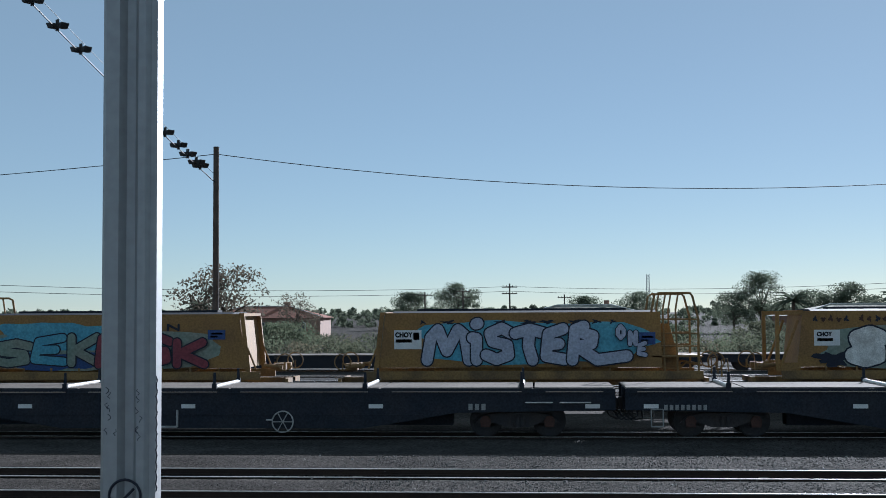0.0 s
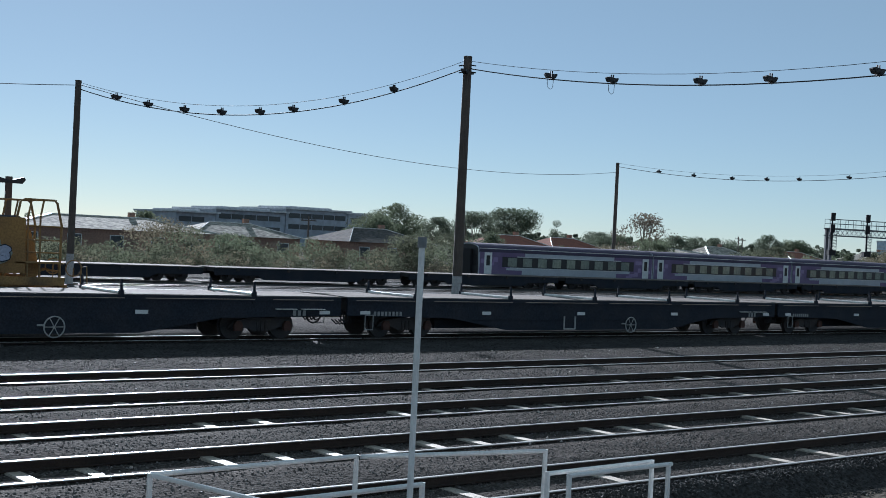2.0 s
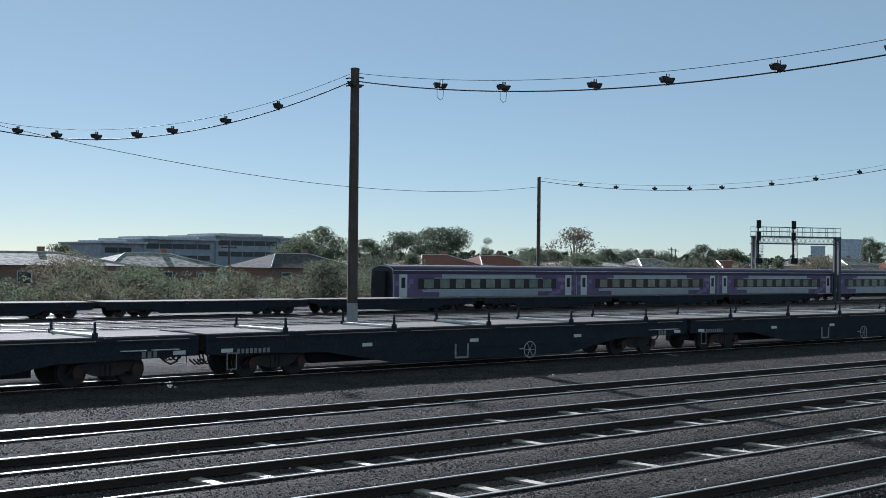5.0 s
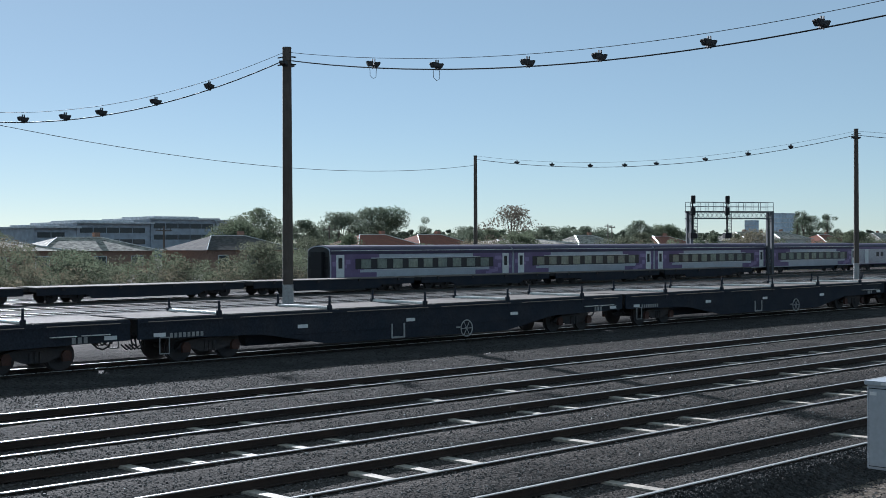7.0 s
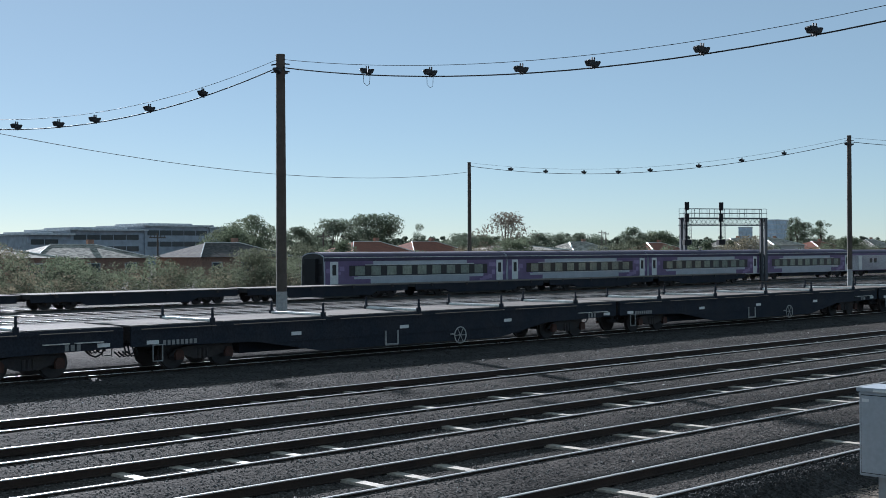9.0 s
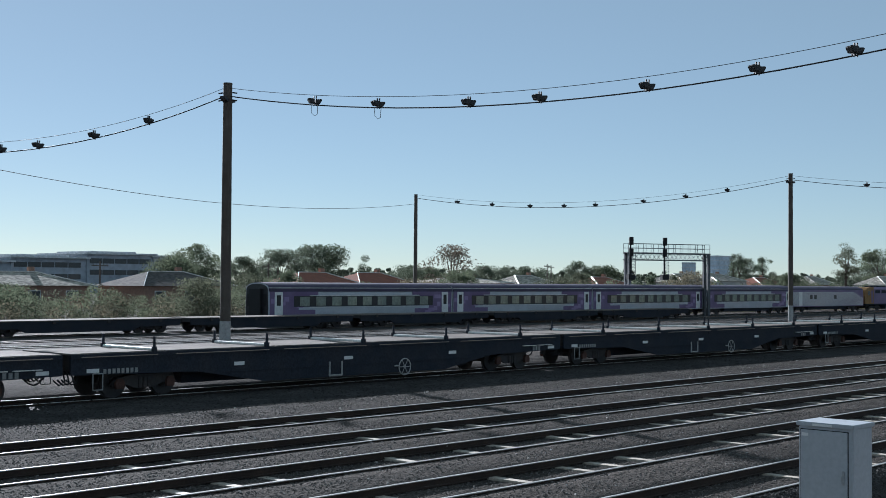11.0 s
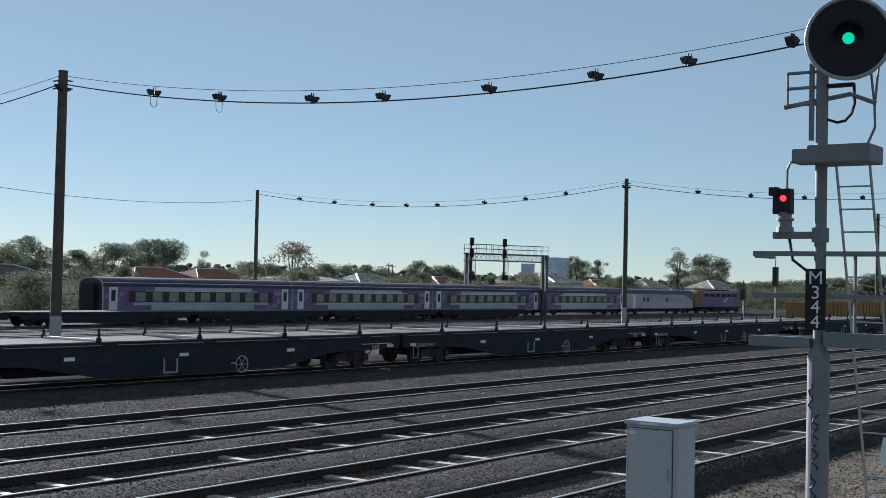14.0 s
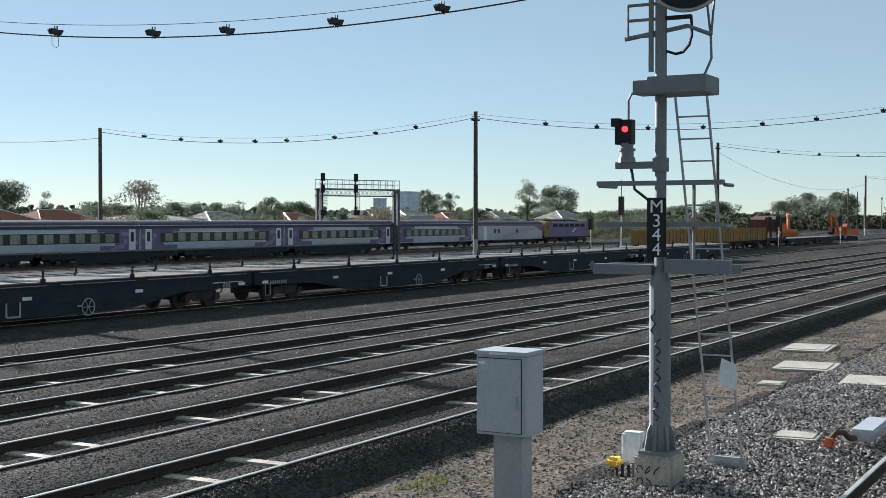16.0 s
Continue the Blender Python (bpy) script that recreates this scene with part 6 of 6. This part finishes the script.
def build_hedge(name, label, x0, x1, y0, y1, low, high, mat, count, seed, size=0.1):
    rnd = random.Random(seed)
    clumps = []
    for _ in range(count):
        x, y = rnd.uniform(x0, x1), rnd.uniform(y0, y1)
        top = low + (high - low) * (0.5 + 0.75 * noise.noise((x * 0.11, y * 0.15, seed)))
        top += 0.9 * noise.noise((x * 0.5, y * 0.4, seed + 5))
        top *= 1.0 if x > 130 or y > 200 else 0.8 if x > 55 else 0.55
        r = rnd.uniform(0.7, 1.5)
        z = max(0.4, top - r * 0.7 - (0 if rnd.random() < 0.45 else rnd.uniform(0, top)))
        clumps.append((x, y, z, r))
    me = leaf_cloud(clumps, 150 if y1 < 120 else 58, size, rnd, 0.75)
    me.materials.append(mat)
    tagged(new(name, me), label, "bushes", "", "stuff")


build_hedge("hedge", "dense olive bushes along the yard's boundary", -70, 330, 92, 106, 1.2, 4.6, OLIVE, 1500, 1)
build_hedge("hedge", "green bushes along the yard's boundary", -70, 330, 94, 110, 0.8, 5.2, GREEN, 1000, 2)
build_hedge("hedge", "dull brown bushes along the yard's boundary", -70, 330, 90, 104, 1.4, 3.4, DRY, 420, 3)
build_hedge("far_woods", "far low tree line on the horizon", -400, 155, 300, 360, 2.8, 6.0, DARK, 1600, 4, 0.4)
build_hedge("far_woods", "far tree line on the horizon", 250, 900, 300, 360, 4.5, 10.0, DARK, 2900, 5, 0.45)
build_hedge("far_woods", "bushes beyond the yard's far end", 330, 700, 95, 130, 3.0, 6.5, OLIVE, 1500, 6, 0.5)


def build_grass(name, label, count, area, height, mat, seed):
    rnd = random.Random(seed)
    verts, faces = [], []
    for _ in range(count):
        x, y = rnd.uniform(area[0], area[1]), rnd.uniform(area[2], area[3])
        if noise.noise((x * 0.8, y * 1.4, seed)) < 0.05:
            continue
        z, a, h = ground_height(x, y), rnd.uniform(0, 6.28), height * rnd.uniform(0.4, 1.3)
        i = len(verts)
        verts += [(x - 0.012 * math.cos(a), y - 0.012 * math.sin(a), z), (x + 0.012 * math.cos(a), y + 0.012 * math.sin(a), z), (x + h * 0.5 * math.sin(a), y + h * 0.5 * math.cos(a), z + h)]
        faces.append((i, i + 1, i + 2))
    me = bpy.data.meshes.new(name)
    me.from_pydata(verts, [], faces)
    me.materials.append(mat)
    tagged(new(name, me), label, "grass", "", "stuff")


build_grass("grass", "sparse yellowish grass on the dirt strip", 1500, (14, 46, 7.4, 9.0), 0.06, GRASSMAT, 3)
build_grass("grass", "patch of yellow-green grass before the cabinet", 4000, (20.0, 25.6, 7.6, 8.9), 0.05, GRASSMAT, 4)
build_grass("grass", "dry grass tufts by the pit covers", 900, (44, 60, 4.4, 6.2), 0.22, GRASSMAT, 8)
build_grass("grass", "strip of grass along the yard's far edge", 9000, (60, 330, 84, 90), 0.7, GRASSMAT, 9)


# ---- houses and large buildings beyond ----
def build_house(x, y, w, d, wall, ridge, wall_mat, roof_mat, label, rz=0.0):
    h = thing("house", x, y, -0.3, label, "house", "houses beyond the yard", rz=rz)
    bm = bmesh.new()
    box(bm, -w / 2, w / 2, -d / 2, d / 2, 0, wall + 0.3)
    part("wall", bm, wall_mat, h)
    bm = bmesh.new()
    o, z0, z1, hip = 0.5, wall + 0.3, ridge + 0.3, min(d / 2, w * 0.3)
    b = [bm.verts.new(p) for p in ((-w / 2 - o, -d / 2 - o, z0), (w / 2 + o, -d / 2 - o, z0), (w / 2 + o, d / 2 + o, z0), (-w / 2 - o, d / 2 + o, z0))]
    r = [bm.verts.new(p) for p in ((-w / 2 + hip, 0, z1), (w / 2 - hip, 0, z1))]
    for f in ((b[0], b[1], r[1], r[0]), (b[2], b[3], r[0], r[1]), (b[1], b[2], r[1]), (b[3], b[0], r[0]), (b[3], b[2], b[1], b[0])):
        bm.faces.new(f)
    roof = part("roof", bm, roof_mat, h)
    bm = bmesh.new()
    rod(bm, (-w / 2 + hip, 0, z1 + 0.05), (w / 2 - hip, 0, z1 + 0.05), 0.07, n=6)
    for sx, sy in ((-1, -1), (1, -1)):
        rod(bm, (sx * (w / 2 - hip), 0, z1 + 0.05), (sx * (w / 2 + o), sy * (d / 2 + o), z0 + 0.05), 0.07, n=6)
    part("ridge_cap", bm, WHITEBAR, roof, "pale ridge capping")
    if w < 30:
        bm = bmesh.new()
        box(bm, w * 0.15, w * 0.15 + 0.8, 0.3, 1.0, z0 + 0.5, z1 + 0.7)
        part("chimney", bm, BRICK, roof)
    for k in range(max(2, int(w / 5))):
        cx = -w / 2 + (k + 0.5) * w / max(2, int(w / 5))
        bm = bmesh.new()
        box(bm, cx - 0.8, cx + 0.8, -d / 2 - 0.05, -d / 2 + 0.05, wall * 0.4, wall * 0.85)
        win = part("window", bm, GLASS, h)
        bm = bmesh.new()
        for a, b2, c, e in ((cx - 0.88, cx - 0.8, wall * 0.38, wall * 0.87), (cx + 0.8, cx + 0.88, wall * 0.38, wall * 0.87), (cx - 0.88, cx + 0.88, wall * 0.85, wall * 0.88)):
            box(bm, a, b2, -d / 2 - 0.08, -d / 2, c, e)
        part("frame", bm, WHITE, win)


HOUSES = [(70, 150, 26, 14, 3.0, 4.6, BRICK, GREYROOF, "low shed with a pale speckled roof"), (92, 156, 16, 12, 2.9, 4.7, BRICK, GREYROOF, "brick house with a pale weathered roof"), (112, 150, 15, 11, 2.9, 4.9, BRICK, DARKROOF, "brick house with a dark roof"), (44, 165, 22, 12, 2.9, 4.4, BRICK, GREYROOF, "low building with a grey roof"),
          (148, 160, 14, 11, 3.0, 5.2, BRICK, TERRACOTTA, "brick house with a terracotta roof"), (166, 165, 15, 11, 3.0, 5.3, BRICK, TERRACOTTA, "brick house with a terracotta roof"), (190, 165, 24, 10, 3.6, 4.4, BRICK, GREYROOF, "long brown brick building"), (228, 180, 14, 11, 3.2, 5.4, RENDERED, GREYROOF, "pale house with a grey hipped roof"), (250, 175, 15, 11, 3.0, 5.2, BRICK, TERRACOTTA, "brick house with a tiled roof"),
          (292, 180, 16, 12, 4.2, 6.4, RENDERED, GREYROOF, "pale weatherboard house with a gabled roof"), (318, 185, 14, 12, 4.6, 6.6, RENDERED, GREYROOF, "pale two-storey house with grey roof"), (352, 190, 16, 12, 3.4, 5.9, BRICK, TERRACOTTA, "brick house with a tiled roof"), (395, 195, 16, 12, 3.8, 6.6, BRICK, GREYROOF, "brick house with a grey roof"), (440, 190, 18, 12, 4.0, 7.0, RENDERED, GREYROOF, "pale house with a grey roof"),
          (8, 190, 20, 12, 2.9, 4.6, BRICK, GREYROOF, "low building with a grey roof"), (-40, 185, 18, 12, 2.9, 4.6, BRICK, TERRACOTTA, "brick house with a tiled roof")]
for k, hs in enumerate(HOUSES):
    build_house(*hs, rz=(k * 17 % 13) - 6)


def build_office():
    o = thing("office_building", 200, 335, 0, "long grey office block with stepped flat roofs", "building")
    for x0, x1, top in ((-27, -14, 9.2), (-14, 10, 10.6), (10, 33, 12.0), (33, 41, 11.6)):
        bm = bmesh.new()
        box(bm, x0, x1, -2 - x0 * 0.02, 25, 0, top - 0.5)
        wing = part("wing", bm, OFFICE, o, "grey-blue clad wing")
        bm = bmesh.new()
        box(bm, x0 - 0.8, x1 + 0.8, -3.2, 25.5, top - 0.5, top)
        part("roof_edge", bm, OFFICEROOF, wing, "pale flat roof edge")
        bm = bmesh.new()
        box(bm, x0 + 3, x1 - 4, 1, 20, top, top + 0.55)
        part("roof_plant", bm, OFFICEROOF, wing)
        z = top - 3.2
        while z > 3:
            cx = x0 + 1
            while cx < x1 - 4.4:
                bm = bmesh.new()
                box(bm, cx, cx + 4.0, -2.1 - x0 * 0.02, -1.95 - x0 * 0.02, z, z + 1.5)
                part("window", bm, GLASS, wing)
                cx += 4.3
            z -= 3.4


build_office()


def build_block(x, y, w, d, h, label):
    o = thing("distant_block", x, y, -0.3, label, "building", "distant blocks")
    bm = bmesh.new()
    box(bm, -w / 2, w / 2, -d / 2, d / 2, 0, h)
    part("wall", bm, HAZEBLUE, o)
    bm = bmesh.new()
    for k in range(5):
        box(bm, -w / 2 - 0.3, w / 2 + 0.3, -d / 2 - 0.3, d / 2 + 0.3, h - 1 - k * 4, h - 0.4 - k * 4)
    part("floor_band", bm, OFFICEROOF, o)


build_block(1021, 600, 24, 12, 30.5, "multi-storey block far off, painted haze blue")
build_block(985, 610, 10, 8, 24, "smaller multi-storey block far off, painted haze blue")
build_block(1370, 420, 30, 14, 18, "low block far off, painted haze blue")


def build_lattice(x, y, h):
    t = thing("lattice_tower", x, y, 0, "thin pale lattice mast on the skyline", "tower")
    bm = bmesh.new()
    for dx, dy in ((-1, -1), (1, -1), (1, 1), (-1, 1)):
        rod(bm, (dx * 1.1, dy * 1.1, 0), (dx * 0.7, dy * 0.7, h), 0.14, n=4)
    k = 0.0
    while k < h:
        rod(bm, (-1.1, -1, k), (1.1, -1, k + 1.6), 0.1, n=4)
        rod(bm, (1.1, -1, k), (-1.1, -1, k + 1.6), 0.1, n=4)
        k += 1.6
    part("frame", bm, GALV, t)


build_lattice(61.2, 700, 24)


def build_power_pole(x, y, h, arms, label="timber power pole with cross arms"):
    p = thing("power_pole", x, y, -0.3, label, "pole", "street power poles")
    bm = bmesh.new()
    rod(bm, (0, 0, 0), (0, 0, h + 0.3), 0.16, 0.12, 8)
    part("shaft", bm, TIMBER, p)
    for k in range(arms):
        bm = bmesh.new()
        box(bm, -1.3, 1.3, -0.06, 0.06, h - 0.4 - k * 1.1, h - 0.24 - k * 1.1)
        for cx in (-1.1, -0.5, 0.5, 1.1):
            rod(bm, (cx, 0, h - 0.25 - k * 1.1), (cx, 0, h - k * 1.1), 0.05, n=5)
        part("cross_arm", bm, TIMBER, p)


for x, y, h, a in ((-3.8, 210, 8.4, 2), (-20, 230, 7.4, 1), (6, 240, 6.9, 1), (59.5, 190, 8.2, 1), (104.5, 155, 6.3, 1), (137, 158, 6.6, 1), (262, 200, 8.6, 1), (270, 205, 8.4, 1), (-68, 140, 7.6, 1), (-12, 215, 7.8, 2), (330, 64, 11.5, 1), (352, 66, 11.0, 0), (372, 68, 10.0, 0), (410, 70, 10.5, 1)):
    build_power_pole(x, y, h, a)
for z in (7.9, 7.1):
    build_wire((-3.8, 210, z), (59.5, 190, z), 0.8, 0.03, "thin street power line", "street power lines")
    build_wire((-3.8, 210, z), (-68, 140, z - 0.6), 0.8, 0.03, "thin street power line", "street power lines")


# ---- loose stone ----
stones("ballast_stones", "pale crushed stone heaped by the near line", STONE_PALE, 52000, (24.5, 52, 2.4, 6.5), 0.028, seed=5)
stones("ballast_stones", "loose stone on the dirt strip", STONE, 6000, (12, 60, 6.3, 9.2), 0.022, seed=6)
stones("ballast_stones", "dark cinder shoulder beside the track", STONE_DARK, 26000, (10, 75, 9.15, 10.3), 0.024, 0.0, seed=7)
stones("ballast_stones", "dark stones among the crushed stone by the near line", STONE_DARK, 14000, (24.5, 52, 2.4, 6.7), 0.028, seed=11)
stones("ballast_stones", "dark clinker on the dirt strip", STONE_DARK, 9000, (14, 60, 6.3, 9.2), 0.013, seed=12)
stones("ballast_stones", "grey ballast between the tracks", STONE, 110000, (-3, 62, 9.9, 29.0), 0.016, seed=8)
stones("ballast_stones", "scattered pale ballast stones", STONE_PALE, 1800, (-6, 80, 10.4, 29.5), 0.028, seed=9)
# dark stones carry on the wagon shadow painted into the ground
stones("ballast_stones", "dark ballast stones in the painted shadow of the flat wagons", STONE_DARK, 12000, (4, 70, 29.2, 33.9), 0.024, seed=10)
